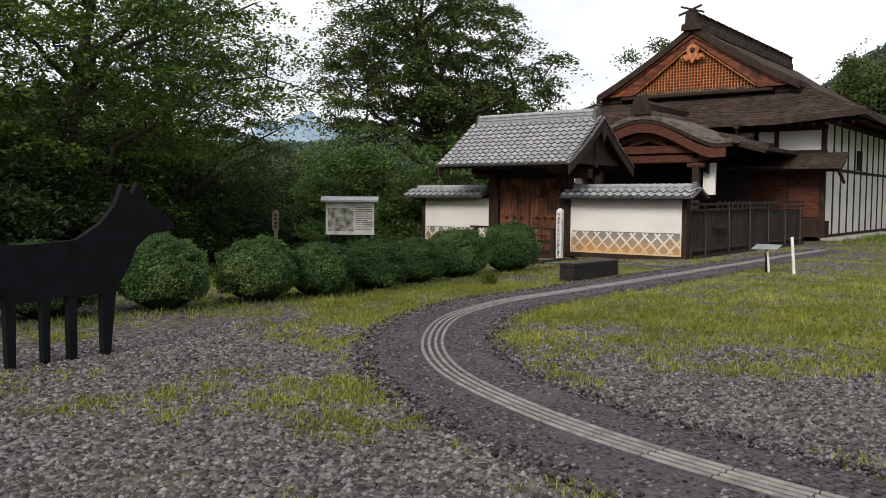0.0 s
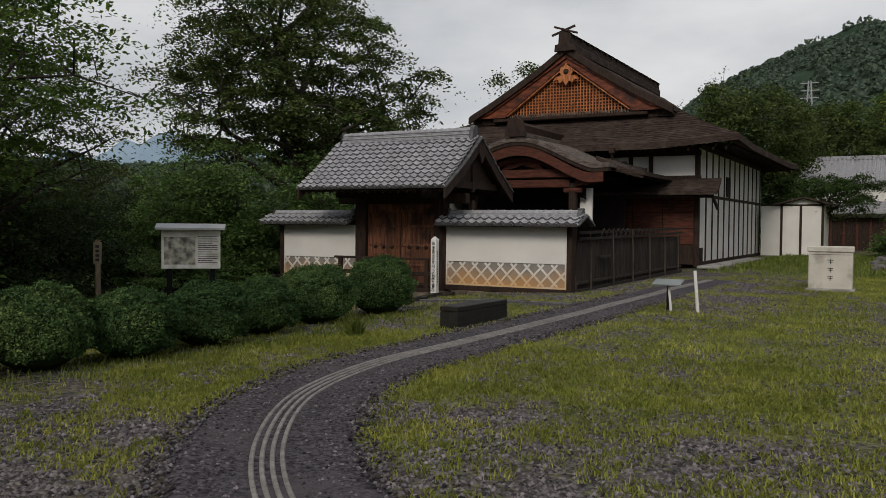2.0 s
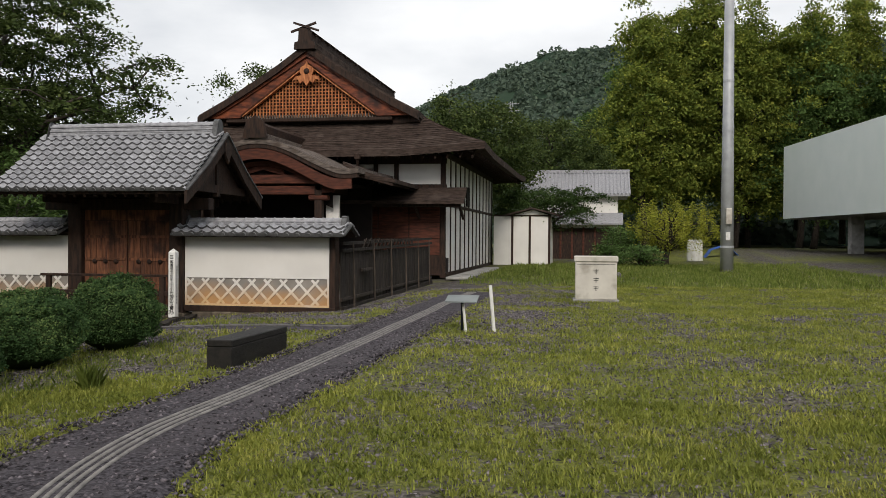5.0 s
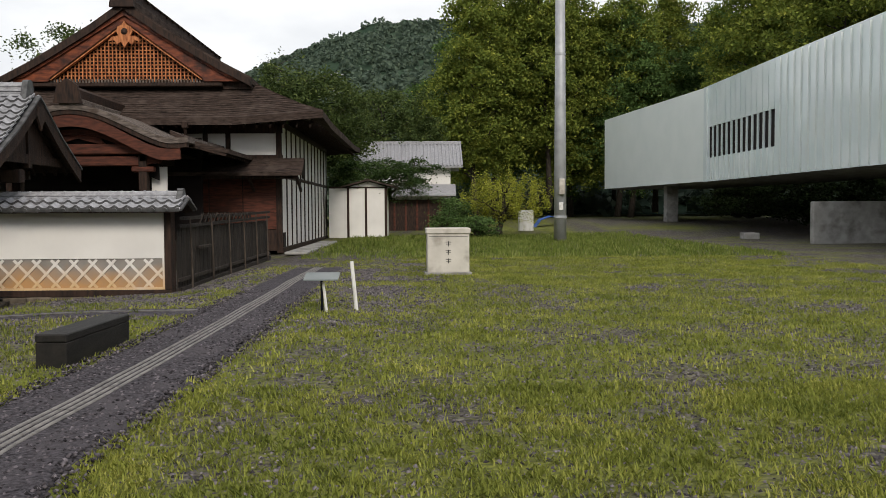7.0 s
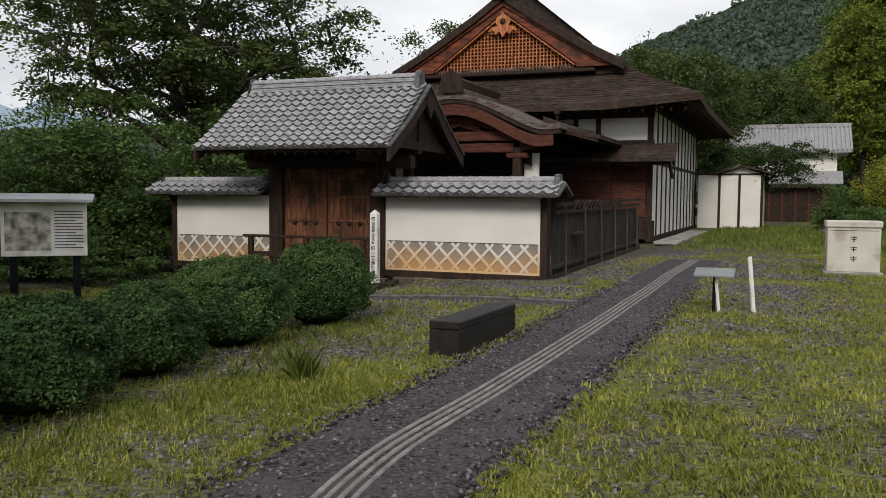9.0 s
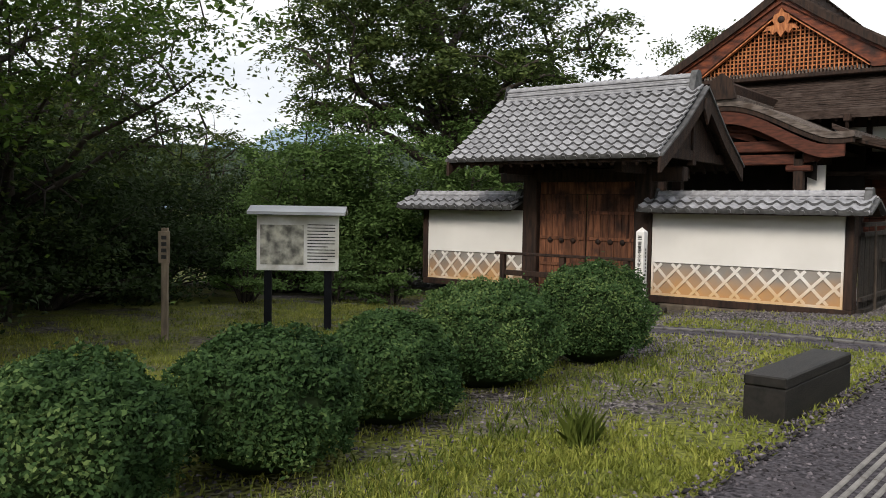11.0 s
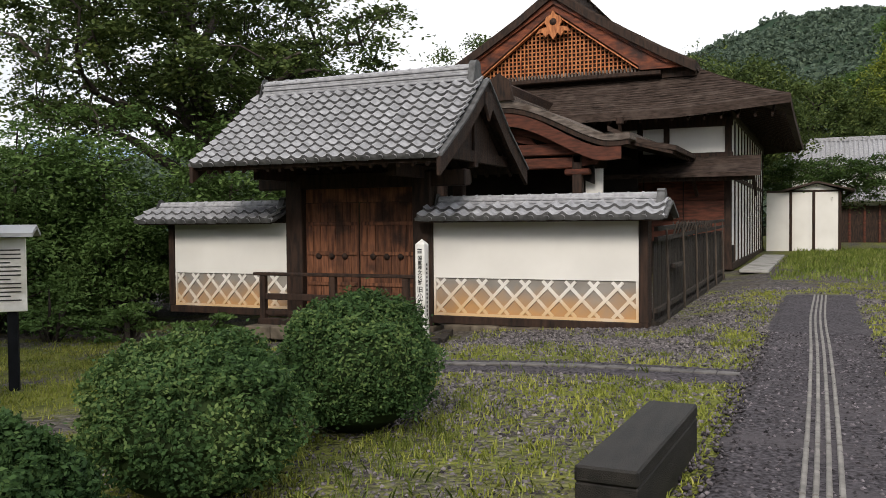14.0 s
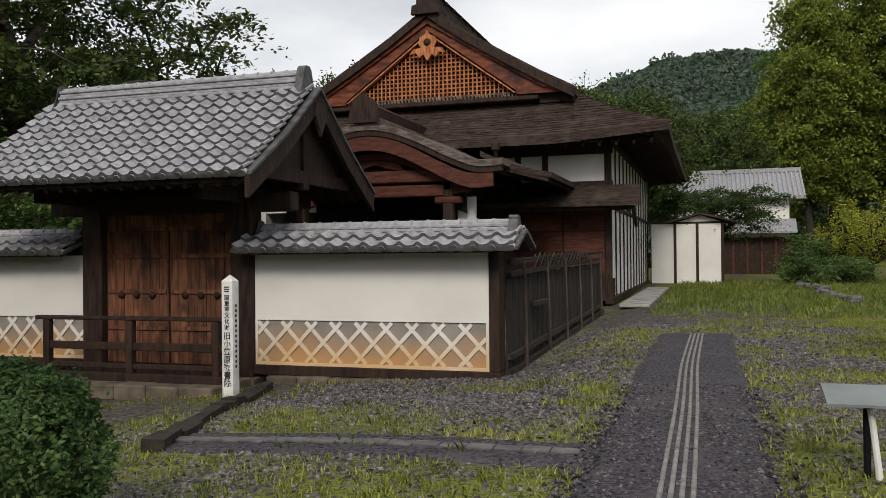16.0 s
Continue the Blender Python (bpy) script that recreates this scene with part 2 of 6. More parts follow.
M_BOX = material("pale_metal_cabinet", (0.46, 0.43, 0.39), (0.58, 0.55, 0.50), 0.6, 2, 0.1, 30, c3=(0.33, 0.30, 0.26), c3_scale=2.5)
M_PANEL = material("pale_green_white_panel", (0.78, 0.84, 0.82), (0.83, 0.88, 0.86), 0.2, 0.6, 0.01, 20, spec=0.7)
M_GLASSW = material("printed_pale_glass", (0.70, 0.80, 0.80), (0.82, 0.89, 0.89), 0.08, 0.5, 0.0, 20, spec=0.9)
M_CONC = material("raw_concrete", (0.24, 0.235, 0.225), (0.38, 0.37, 0.355), 0.9, 2, 0.3, 30, c3=(0.16, 0.15, 0.14), c3_scale=1.5)
M_PHOTO = material("faded_photograph", (0.10, 0.10, 0.09), (0.55, 0.53, 0.46), 0.5, 7, 0, 10, c3=(0.09, 0.09, 0.08), c3_scale=5)
M_PLATE = material("grey_enamel_plate", (0.13, 0.15, 0.15), (0.19, 0.21, 0.21), 0.45, 3, 0.05, 30)
M_SHEET = material("blue_tarpaulin", (0.02, 0.07, 0.28), (0.04, 0.12, 0.42), 0.5, 4, 0.3, 15)
M_STAKE = material("grey_brown_stake", (0.12, 0.095, 0.07), (0.24, 0.19, 0.14), 0.85, 4, 0.4, 30, stretch=(4, 4, 0.7))
M_POLE = material("grey_brown_thin_pole", (0.03, 0.023, 0.018), (0.09, 0.07, 0.056), 0.85, 4, 0.4, 30, stretch=(4, 4, 0.7))
M_BARK = material("dark_bark", (0.018, 0.014, 0.012), (0.06, 0.048, 0.04), 0.9, 5, 0.9, 18, stretch=(2, 2, 0.6))
M_STONE = material("pale_flat_stone", (0.065, 0.053, 0.040), (0.16, 0.132, 0.10), 0.9, 4, 0.4, 30)
M_PEBBLE = material("crushed_gravel", (0.04, 0.036, 0.039), (0.165, 0.147, 0.15), 0.92, 14, 0.3, 60, island=0.75, spec=0.15)
M_GRIT = material("dark_path_chippings", (0.02, 0.018, 0.021), (0.135, 0.12, 0.132), 0.92, 14, 0.3, 60, island=0.8, spec=0.15)
M_LEAF_BIG = leaf_material("dark_cherry_leaf", (0.026, 0.042, 0.014), (0.065, 0.095, 0.026), (0.16, 0.19, 0.055))
M_LEAF_MAPLE = leaf_material("maple_leaf", (0.026, 0.052, 0.012), (0.075, 0.13, 0.024), (0.17, 0.23, 0.04))
# Leaf colour darkened to stand for shade under trees and inside bushes.
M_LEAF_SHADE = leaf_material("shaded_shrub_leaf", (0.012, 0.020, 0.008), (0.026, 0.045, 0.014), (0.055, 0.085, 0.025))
M_LEAF_MID = leaf_material("light_shrub_leaf", (0.04, 0.075, 0.02), (0.095, 0.16, 0.045), (0.18, 0.26, 0.08))
M_LEAF_BOX = leaf_material("clipped_azalea_leaf", (0.012, 0.034, 0.012), (0.055, 0.105, 0.034), (0.20, 0.27, 0.09))
# Greyer, bluer and paler than near leaves: distance haze is in this colour.
M_LEAF_HILL = leaf_material("hazed_woodland_leaf", (0.055, 0.08, 0.065), (0.085, 0.12, 0.085), (0.13, 0.165, 0.11))
M_LEAF_BAM = leaf_material("bamboo_leaf", (0.055, 0.088, 0.016), (0.165, 0.205, 0.035), (0.37, 0.38, 0.07))
M_LEAF_YEL = leaf_material("yellow_green_leaf", (0.15, 0.175, 0.02), (0.32, 0.34, 0.045), (0.50, 0.49, 0.085))
M_LEAF_PINE = leaf_material("pine_needle", (0.018, 0.036, 0.010), (0.045, 0.080, 0.020), (0.09, 0.13, 0.032))
M_GRASS = leaf_material("grass_blade", (0.12, 0.155, 0.032), (0.28, 0.305, 0.062), (0.47, 0.45, 0.12))
M_TALL = leaf_material("tall_grass_blade", (0.08, 0.12, 0.02), (0.19, 0.24, 0.05), (0.38, 0.39, 0.15))
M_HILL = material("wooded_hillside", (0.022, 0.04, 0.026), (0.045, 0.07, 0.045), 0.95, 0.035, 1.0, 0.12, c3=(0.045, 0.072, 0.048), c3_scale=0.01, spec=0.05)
# The blue of distance haze is mixed into the mountain's base colour.
M_FAR = material("haze_blue_mountain", (0.22, 0.30, 0.38), (0.27, 0.35, 0.43), 1.0, 0.003, 0, 1, spec=0.0)


# ---- mesh tools ----
class Mesh:
    """Gathers vertices and faces for one mesh."""

    def __init__(self):
        self.v, self.f = [], []

    def add(self, verts, faces):
        o = len(self.v)
        self.v.extend(tuple(p) for p in verts)
        self.f.extend(tuple(i + o for i in q) for q in faces)
        return self

    def box(self, x0, x1, y0, y1, z0, z1, b=0.0):
        if b <= 0:
            vs = [(x, y, z) for x in (x0, x1) for y in (y0, y1) for z in (z0, z1)]
            return self.add(vs, [(0, 1, 3, 2), (4, 6, 7, 5), (0, 4, 5, 1), (2, 3, 7, 6), (0, 2, 6, 4), (1, 5, 7, 3)])
        bm = bmesh.new()
        bmesh.ops.create_cube(bm, size=1)
        for v in bm.verts:
            v.co = Vector(((x0 + x1) / 2 + v.co.x * (x1 - x0), (y0 + y1) / 2 + v.co.y * (y1 - y0), (z0 + z1) / 2 + v.co.z * (z1 - z0)))
        bmesh.ops.bevel(bm, geom=bm.edges[:], offset=b, segments=1, affect="EDGES")
        bm.verts.index_update()
        self.add([v.co[:] for v in bm.verts], [[v.index for v in q.verts] for q in bm.faces])
        bm.free()
        return self

    def beam(self, a, b, w, h, up=(0, 0, 1)):
        """A squared bar from a to b, w wide and h high."""
        a, b = Vector(a), Vector(b)
        d = (b - a).normalized()
        s = d.cross(Vector(up))
        s = s.normalized() if s.length > 1e-5 else Vector((1, 0, 0))
        u = s.cross(d)
        vs = [p + s * i * w / 2 + u * j * h / 2 for p in (a, b) for i, j in ((-1, -1), (1, -1), (1, 1), (-1, 1))]
        return self.add(vs, [(3, 2, 1, 0), (4, 5, 6, 7), (0, 1, 5, 4), (1, 2, 6, 5), (2, 3, 7, 6), (3, 0, 4, 7)])

    def tube(self, pts, radii, n=8):
        """A tapered round limb through the points."""
        rings = []
        for i, p in enumerate(pts):
            p = Vector(p)
            q = Vector(pts[min(i + 1, len(pts) - 1)]) - Vector(pts[max(i - 1, 0)])
            d = q.normalized()
            s = d.cross(Vector((0.3, 1, 0.1))).normalized()
            u = d.cross(s)
            rings.append([p + (s * math.cos(k * 2 * math.pi / n) + u * math.sin(k * 2 * math.pi / n)) * radii[i] for k in range(n)])
        vs = [v for r in rings for v in r]
        fs = [(i * n + k, i * n + (k + 1) % n, (i + 1) * n + (k + 1) % n, (i + 1) * n + k) for i in range(len(pts) - 1) for k in range(n)]
        fs += [tuple(range(n))[::-1], tuple((len(pts) - 1) * n + k for k in range(n))]
        return self.add(vs, fs)

    def prism(self, outline, axis, lo, hi):
        """An outline of 2D points pushed from lo to hi along an axis (x or y)."""
        n = len(outline)
        put = (lambda p, h: (h, p[0], p[1])) if axis == "x" else (lambda p, h: (p[0], h, p[1]))
        vs = [put(p, lo) for p in outline] + [put(p, hi) for p in outline]
        return self.add(vs, [tuple(range(n)), tuple(range(2 * n - 1, n - 1, -1))] + [(i, n + i, n + (i + 1) % n, (i + 1) % n) for i in range(n)])

    def sheet(self, rows, thick):
        """A slab from a grid of points (rows of equal length), thickened downwards."""
        m, n = len(rows), len(rows[0])
        top = [Vector(p) for r in rows for p in r]
        vs = top + [p - Vector((0, 0, thick)) for p in top]
        k = m * n
        fs = []
        for i in range(m - 1):
            for j in range(n - 1):
                q = (i * n + j, i * n + j + 1, (i + 1) * n + j + 1, (i + 1) * n + j)
                fs += [q, tuple(k + t for t in reversed(q))]
        edge = [j for j in range(n)] + [i * n + n - 1 for i in range(1, m)] + [(m - 1) * n + j for j in range(n - 2, -1, -1)] + [i * n for i in range(m - 2, 0, -1)]
        for a, b in zip(edge, edge[1:] + edge[:1]):
            fs.append((b, a, k + a, k + b))
        return self.add(vs, fs)

    def data(self, name, mat):
        me = bpy.data.meshes.new(name)
        me.from_pydata(self.v, [], self.f)
        bm = bmesh.new()
        bm.from_mesh(me)
        bmesh.ops.recalc_face_normals(bm, faces=bm.faces[:])
        bm.to_mesh(me)
        bm.free()
        me.materials.append(mat)
        return me


def part(name, mesh, mat, parent=None, label="", smooth=False):
    """One mesh object, under a thing or a part where one is given."""
    me = mesh if isinstance(mesh, bpy.types.Mesh) else mesh.data(name, mat)
    if smooth:
        me.polygons.foreach_set("use_smooth", [True] * len(me.polygons))
    ob = new(name, me)
    if parent:
        ob.parent = parent
    if label:
        ob["label"] = label
    return ob


def thing(name, label, category, at=(0, 0, 0), group="", kind="", turn=0):
    ob = new(name)
    ob.empty_display_size = 0.2
    ob.matrix_world = pose(*at, 0, 0, turn)
    return tagged(ob, label, category, group, kind)


def mesh_np(name, verts, faces, mat):
    """A mesh from arrays: verts (n, 3) and faces (m, k)."""
    me = bpy.data.meshes.new(name)
    m, k = faces.shape
    me.vertices.add(len(verts))
    me.vertices.foreach_set("co", np.ascontiguousarray(verts, dtype=np.float32).ravel())
    me.loops.add(m * k)
    me.loops.foreach_set("vertex_index", np.ascontiguousarray(faces, dtype=np.int32).ravel())
    me.polygons.add(m)
    me.polygons.foreach_set("loop_start", np.arange(m, dtype=np.int32) * k)
    me.update(calc_edges=True)
    me.materials.append(mat)
    return me


rng = np.random.default_rng(7)


def leaves(name, centres, length, width, mat, flat=0.5, spread=None):
    """Folded leaves, four-cornered, at the centres; flat: how level they lie."""
    n = len(centres)
    a = rng.normal(size=(n, 3))
    a[:, 2] *= 1 - flat
    a /= np.linalg.norm(a, axis=1)[:, None]
    nn = rng.normal(size=(n, 3)) * (1.1 - flat)
    nn[:, 2] += 1.0
    if spread is not None:
        nn = spread + rng.normal(size=(n, 3)) * 0.55
    b = np.cross(a, nn)
    b /= np.linalg.norm(b, axis=1)[:, None] + 1e-9
    size = rng.uniform(0.65, 1.25, (n, 1))
    l, w = a * length * size, b * width * size
    v = np.stack([centres - l * 0.5, centres + w * 0.5 - l * 0.05, centres + l * 0.5, centres - w * 0.5 - l * 0.05], 1).reshape(-1, 3)
    f = np.arange(n * 4).reshape(n, 4)
    return mesh_np(name, v, f, mat)


def smoothstep(a, b, x):
    t = min(1.0, max(0.0, (x - a) / (b - a)))
    return t * t * (3 - 2 * t)


def level(x, y):
    """Height of the ground."""
    z = -0.5 * smoothstep(-8.4, -19.0, x) * smoothstep(6, 16, y)
    z -= 0.14 * smoothstep(21.0, 24.2, y) * smoothstep(-8.0, -9.6, x) * smoothstep(60, 44, y)
    z += 0.75 * smoothstep(52, 78, y) * smoothstep(0, 9, x)
    z -= 6.0 * smoothstep(-26, -60, x)
    z += 0.012 * noise.noise((x * 0.6, y * 0.6, 3.1))
    return z


# ---- ground ----
def axis_steps(lo, hi, step, far):
    fine = list(np.arange(lo, hi, step))
    out, d = [], step
    p = lo
    while p > -far:
        d *= 1.5
        p -= d
        out.append(p)
    res = out[::-1] + fine
    p, d = fine[-1], step
    while p < far:
        d *= 1.5
        p += d
        res.append(p)
    return res


PATH_MID = [(1.2, 5.1), (-0.4, 5.2), (-1.9, 5.5), (-3.2, 6.0), (-4.5, 6.8), (-5.7, 8.1), (-6.6, 9.7), (-7.0, 11.6), (-6.98, 14.0), (-6.96, 17.5), (-6.98, 22.0), (-7.03, 26.0), (-7.0, 30.6)]


def spline(pts, n):
    """Points along a smooth curve through pts."""
    out = []
    p = [Vector(q).to_2d() for q in pts]
    p = [2 * p[0] - p[1]] + p + [2 * p[-1] - p[-2]]
    for i in range(1, len(p) - 2):
        for k in range(n):
            t = k / n
            out.append(0.5 * (2 * p[i] + (p[i + 1] - p[i - 1]) * t + (2 * p[i - 1] - 5 * p[i] + 4 * p[i + 1] - p[i + 2]) * t * t + (3 * p[i] - p[i - 1] - 3 * p[i + 1] + p[i + 2]) * t ** 3))
    out.append(p[-2])
    return out


MID = spline(PATH_MID, 8)
MID_X, MID_Y = np.array([p.x for p in MID]), np.array([p.y for p in MID])


def path_gap(x, y):
    return float(np.min(np.hypot(MID_X - x, MID_Y - y)))


def cover(x, y):
    """How grassy the ground is, 0 to 1."""
    a = 0.5 + 0.55 * noise.fractal((x * 0.7, y * 0.7, 1.7), 0.7, 2.1, 5)
    b = 0.34 + 0.30 * smoothstep(6.5, 10.5, y)
    b += 0.06 * smoothstep(9, 13, y) * smoothstep(-6.4, -5, x)
    b += 0.08 * smoothstep(-7.6, -9.2, x) * smoothstep(6, 9, y)
    b -= 0.16 * smoothstep(-3, 0, x) * smoothstep(12, 7, y) + 0.24 * smoothstep(20.5, 23.5, y) * smoothstep(-3.5, -5.5, x) * smoothstep(48, 38, y) + 0.01 * smoothstep(-7.8, -9, x) + 0.2 * smoothstep(5, 9, x)
    d = path_gap(x, y)
    b += 0.16 * smoothstep(1.7, 0.8, d) * smoothstep(0.5, 0.75, d)
    return max(0.0, min(1.0, b + (a - 0.5) * 0.62))


def build_ground():
    xs, ys = axis_steps(-22, 8, 0.3, 3500), axis_steps(-3, 50, 0.3, 3500)
    v = np.array([(x, y, level(x, y)) for y in ys for x in xs])
    nx = len(xs)
    i = np.arange((len(ys) - 1) * (nx - 1))
    r, c = i // (nx - 1), i % (nx - 1)
    o = r * nx + c
    me = mesh_np("ground", v, np.stack([o, o + 1, o + nx + 1, o + nx], 1), M_GROUND)
    me.polygons.foreach_set("use_smooth", [True] * len(me.polygons))
    at = me.attributes.new("grass", "FLOAT", "POINT")
    at.data.foreach_set("value", [cover(x, y) if -40 < x < 40 and -10 < y < 90 else 0.7 for y in ys for x in xs])
    tagged(new("ground", me), "grey gravel yard with patchy yellow-green grass", "ground", kind="structure")


build_ground()


def ribbon(mid, half, lift, wobble=0.0, cols=5):
    rows = []
    for i, p in enumerate(mid):
        d = (mid[min(i + 1, len(mid) - 1)] - mid[max(i - 1, 0)]).normalized()
        s = Vector((d.y, -d.x))
        row = []
        for k in range(cols):
            u = -1 + 2 * k / (cols - 1)
            e = half * u + (wobble * noise.noise((p.x * 2.5 + u * 9, p.y * 2.5, 5.0)) if abs(u) == 1 else 0)
            q = p + s * e
            row.append((q.x, q.y, level(q.x, q.y) + lift - (0.05 if abs(u) == 1 else 0)))
        rows.append(row)
    return rows


FINE = spline(PATH_MID, 40)
walkway = tagged(part("pavement", Mesh().sheet(ribbon(FINE, 0.76, 0.03, 0.12, 9), 0.06), M_PATH), "curving grey asphalt footpath with crumbled edges", "path", kind="structure")
CROSS = [Vector((-7.6 - 0.2 * i, 20.15 + 0.002 * i)) for i in range(21)]
tagged(part("pavement", Mesh().sheet(ribbon(CROSS, 0.5, 0.024, 0.1, 7), 0.06), M_PATH), "short grey asphalt side path to the gate", "path", kind="structure")

# raised guide bars for blind walkers along the path
guide = thing("tactile_strip", "grey ribbed tactile guide strip on the path", "tactile paving", kind="structure")


def offset_line(mid, e):
    out = []
    for i, p in enumerate(mid):
        d = (mid[min(i + 1, len(mid) - 1)] - mid[max(i - 1, 0)]).normalized()
        out.append(Vector((p.x + d.y * e, p.y - d.x * e)))
    return out


BARS = [q for q in spline(PATH_MID, 24)]
for e in (-0.108, -0.036, 0.036, 0.108):
    line = offset_line(BARS, e)
    for i in range(0, len(line) - 8, 8):
        seg = line[i:i + 9]
        seg[-1] = seg[-2].lerp(seg[-1], 0.8)
        rows = []
        for j, p in enumerate(seg):
            d = (seg[min(j + 1, 8)] - seg[max(j - 1, 0)]).normalized()
            s = Vector((d.y, -d.x))
            z = level(p.x, p.y) + 0.043
            rows.append([(p.x + s.x * w, p.y + s.y * w, z + h) for w, h in ((-0.018, -0.008), (-0.010, 0), (0.010, 0), (0.018, -0.008))])
        part("bar", Mesh().sheet(rows, 0.012), M_TACT, guide)
cross_guide = thing("edging_stone_row", "row of flat grey stones down the side path", "paving stones", kind="structure")
for i in range(16):
    x = -7.75 - i * 0.235
    z = level(x, 20.17) + 0.024
    part("paving_stone", Mesh().box(x - 0.225, x, 20.10 + 0.01 * (i % 3), 20.26, z - 0.01, z + 0.014 + 0.004 * (i % 2), 0.006), M_CURB2, cross_guide)


# ---- roof tiles ----
def tile_mesh(name, w, l, eave, mat):
    """A wavy pantile, w wide and l long down the slope (-y), with a lip; an eave tile ends in a round disc."""
    m = Mesh()
    prof = []
    for k in range(9):
        u = k / 8
        z = 0.062 * (math.cos(2 * math.pi * (u - 0.92)) * 0.5 + 0.5) ** 1.5 + 0.004 * math.cos(2 * math.pi * u * 2)
        prof.append((u * w, z))
    rows = [[(x, 0.05, z - 0.004) for x, z in prof], [(x, -l - 0.02, z + 0.06) for x, z in prof], [(x, -l - 0.03, z + 0.015) for x, z in prof]]
    m.sheet(rows, 0.035)
    if eave:
        c, r, n = (w * 0.9, 0.018), 0.048, 10
        ring = [(c[0] + r * math.cos(2 * math.pi * k / n), c[1] + r * math.sin(2 * math.pi * k / n)) for k in range(n)]
        m.prism(ring, "y", -l - 0.05, -l + 0.02)
        m.prism([(0, 0.02), (w * 0.8, 0.005), (w * 0.8, -0.045), (0, -0.035)], "y", -l - 0.028, -l)
    me = m.data(name, mat)
    # Forward-facing lips and discs coloured dark for the shadow line of each row.
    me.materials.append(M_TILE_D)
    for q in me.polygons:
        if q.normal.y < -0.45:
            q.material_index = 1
    return me


def tiled_slope(owner, x0, x1, top, bottom, cols, rows, single, sag=0.05):
    """Rows of pantiles on a slope from (y, z) top to bottom, each tile an object of its own where single."""
    w = (x1 - x0) / cols
    (ya, za), (yb, zb) = top, bottom
    run = math.hypot(yb - ya, zb - za) / rows
    flip = yb > ya
    mat = M_TILE if single else M_TILE_J
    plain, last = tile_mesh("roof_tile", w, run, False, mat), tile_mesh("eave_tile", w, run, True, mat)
    joined = []
    for r in range(rows):
        t0, t1 = r / rows, (r + 1) / rows
        z0 = za + (zb - za) * t0 - sag * math.sin(math.pi * t0)
        z1 = za + (zb - za) * t1 - sag * math.sin(math.pi * t1)
        y0 = ya + (yb - ya) * t0
        rise = math.degrees(math.atan2(z0 - z1, abs(yb - ya) / rows))
        for c in range(cols):
            x = x0 + c * w
            me = last if r == rows - 1 else plain
            m = pose(x + (w if flip else 0), y0, z0 + 0.03, 0, 0, 180 if flip else 0) @ pose(0, 0, 0, rise + random.uniform(-0.8, 0.8), random.uniform(-0.6, 0.6), random.uniform(-0.7, 0.7))
            if single:
                ob = new("eave_tile" if r == rows - 1 else "roof_tile", me)
                ob.parent = owner
                ob.matrix_world = m
            else:
                joined.append((me, m))
    if joined:
        big = Mesh()
        for me, m in joined:
            big.add([(m @ v.co)[:] for v in me.vertices], [tuple(q.vertices) for q in me.polygons])
        me = bpy.data.meshes.new("tile_rows")
        me.from_pydata(big.v, [], big.f)
        me.materials.append(mat)
        ob = new("tile_rows", me)
        ob.parent = owner
        tagged(ob, kind="stuff")


def ridge(owner, x0, x1, y, z, layers, width, end_tiles=True, step=0.25):
    """Stacked ridge tiles with a rounded capping."""
    for i in range(layers):
        w = width * (1 - 0.08 * i) + (0.05 if i % 2 == 0 else -0.02)
        m = Mesh()
        m.box(x0, x1, y - w / 2, y + w / 2, z + i * 0.055 + 0.006, z + (i + 1) * 0.055, 0.01)
        part("ridge_course", m, M_TILE_J, owner)
    zt = z + layers * 0.055
    n = max(2, round((x1 - x0) / step))
    for i in range(n):
        a, b = x0 + (x1 - x0) * i / n, x0 + (x1 - x0) * (i + 1) / n
        m = Mesh()
        r = 0.075
        arc = [(y + r * math.cos(math.pi * k / 8), zt + r * 0.9 * math.sin(math.pi * k / 8)) for k in range(9)]
        m.prism(arc, "x", a, b - 0.004)
        r2 = 0.088
        arc = [(y + r2 * math.cos(math.pi * k / 8), zt + r2 * 0.9 * math.sin(math.pi * k / 8)) for k in range(9)]
        m.prism(arc, "x", b - 0.035, b - 0.002)
        part("ridge_tile", m, M_TILE_J, owner)
    if end_tiles:
        for x, s in ((x0, -1), (x1, 1)):
            m = Mesh()
            m.prism([(y - width * 0.75, z - 0.06), (y - width * 0.55, z + 0.1), (y - width * 0.35, zt + 0.06), (y - 0.1, zt + 0.09), (y - 0.05, zt + 0.12), (y + 0.05, zt + 0.12), (y + 0.1, zt + 0.09), (y + width * 0.35, zt + 0.06), (y + width * 0.55, z + 0.1), (y + width * 0.75, z - 0.06)], "x", x - 0.03, x + 0.07 * s + 0.03)
            part("end_tile", m, M_TILE_D, owner, "dark ornamental ridge-end tile")


# ---- roofed plaster walls beside the gate ----
WALL_Y = 25.27


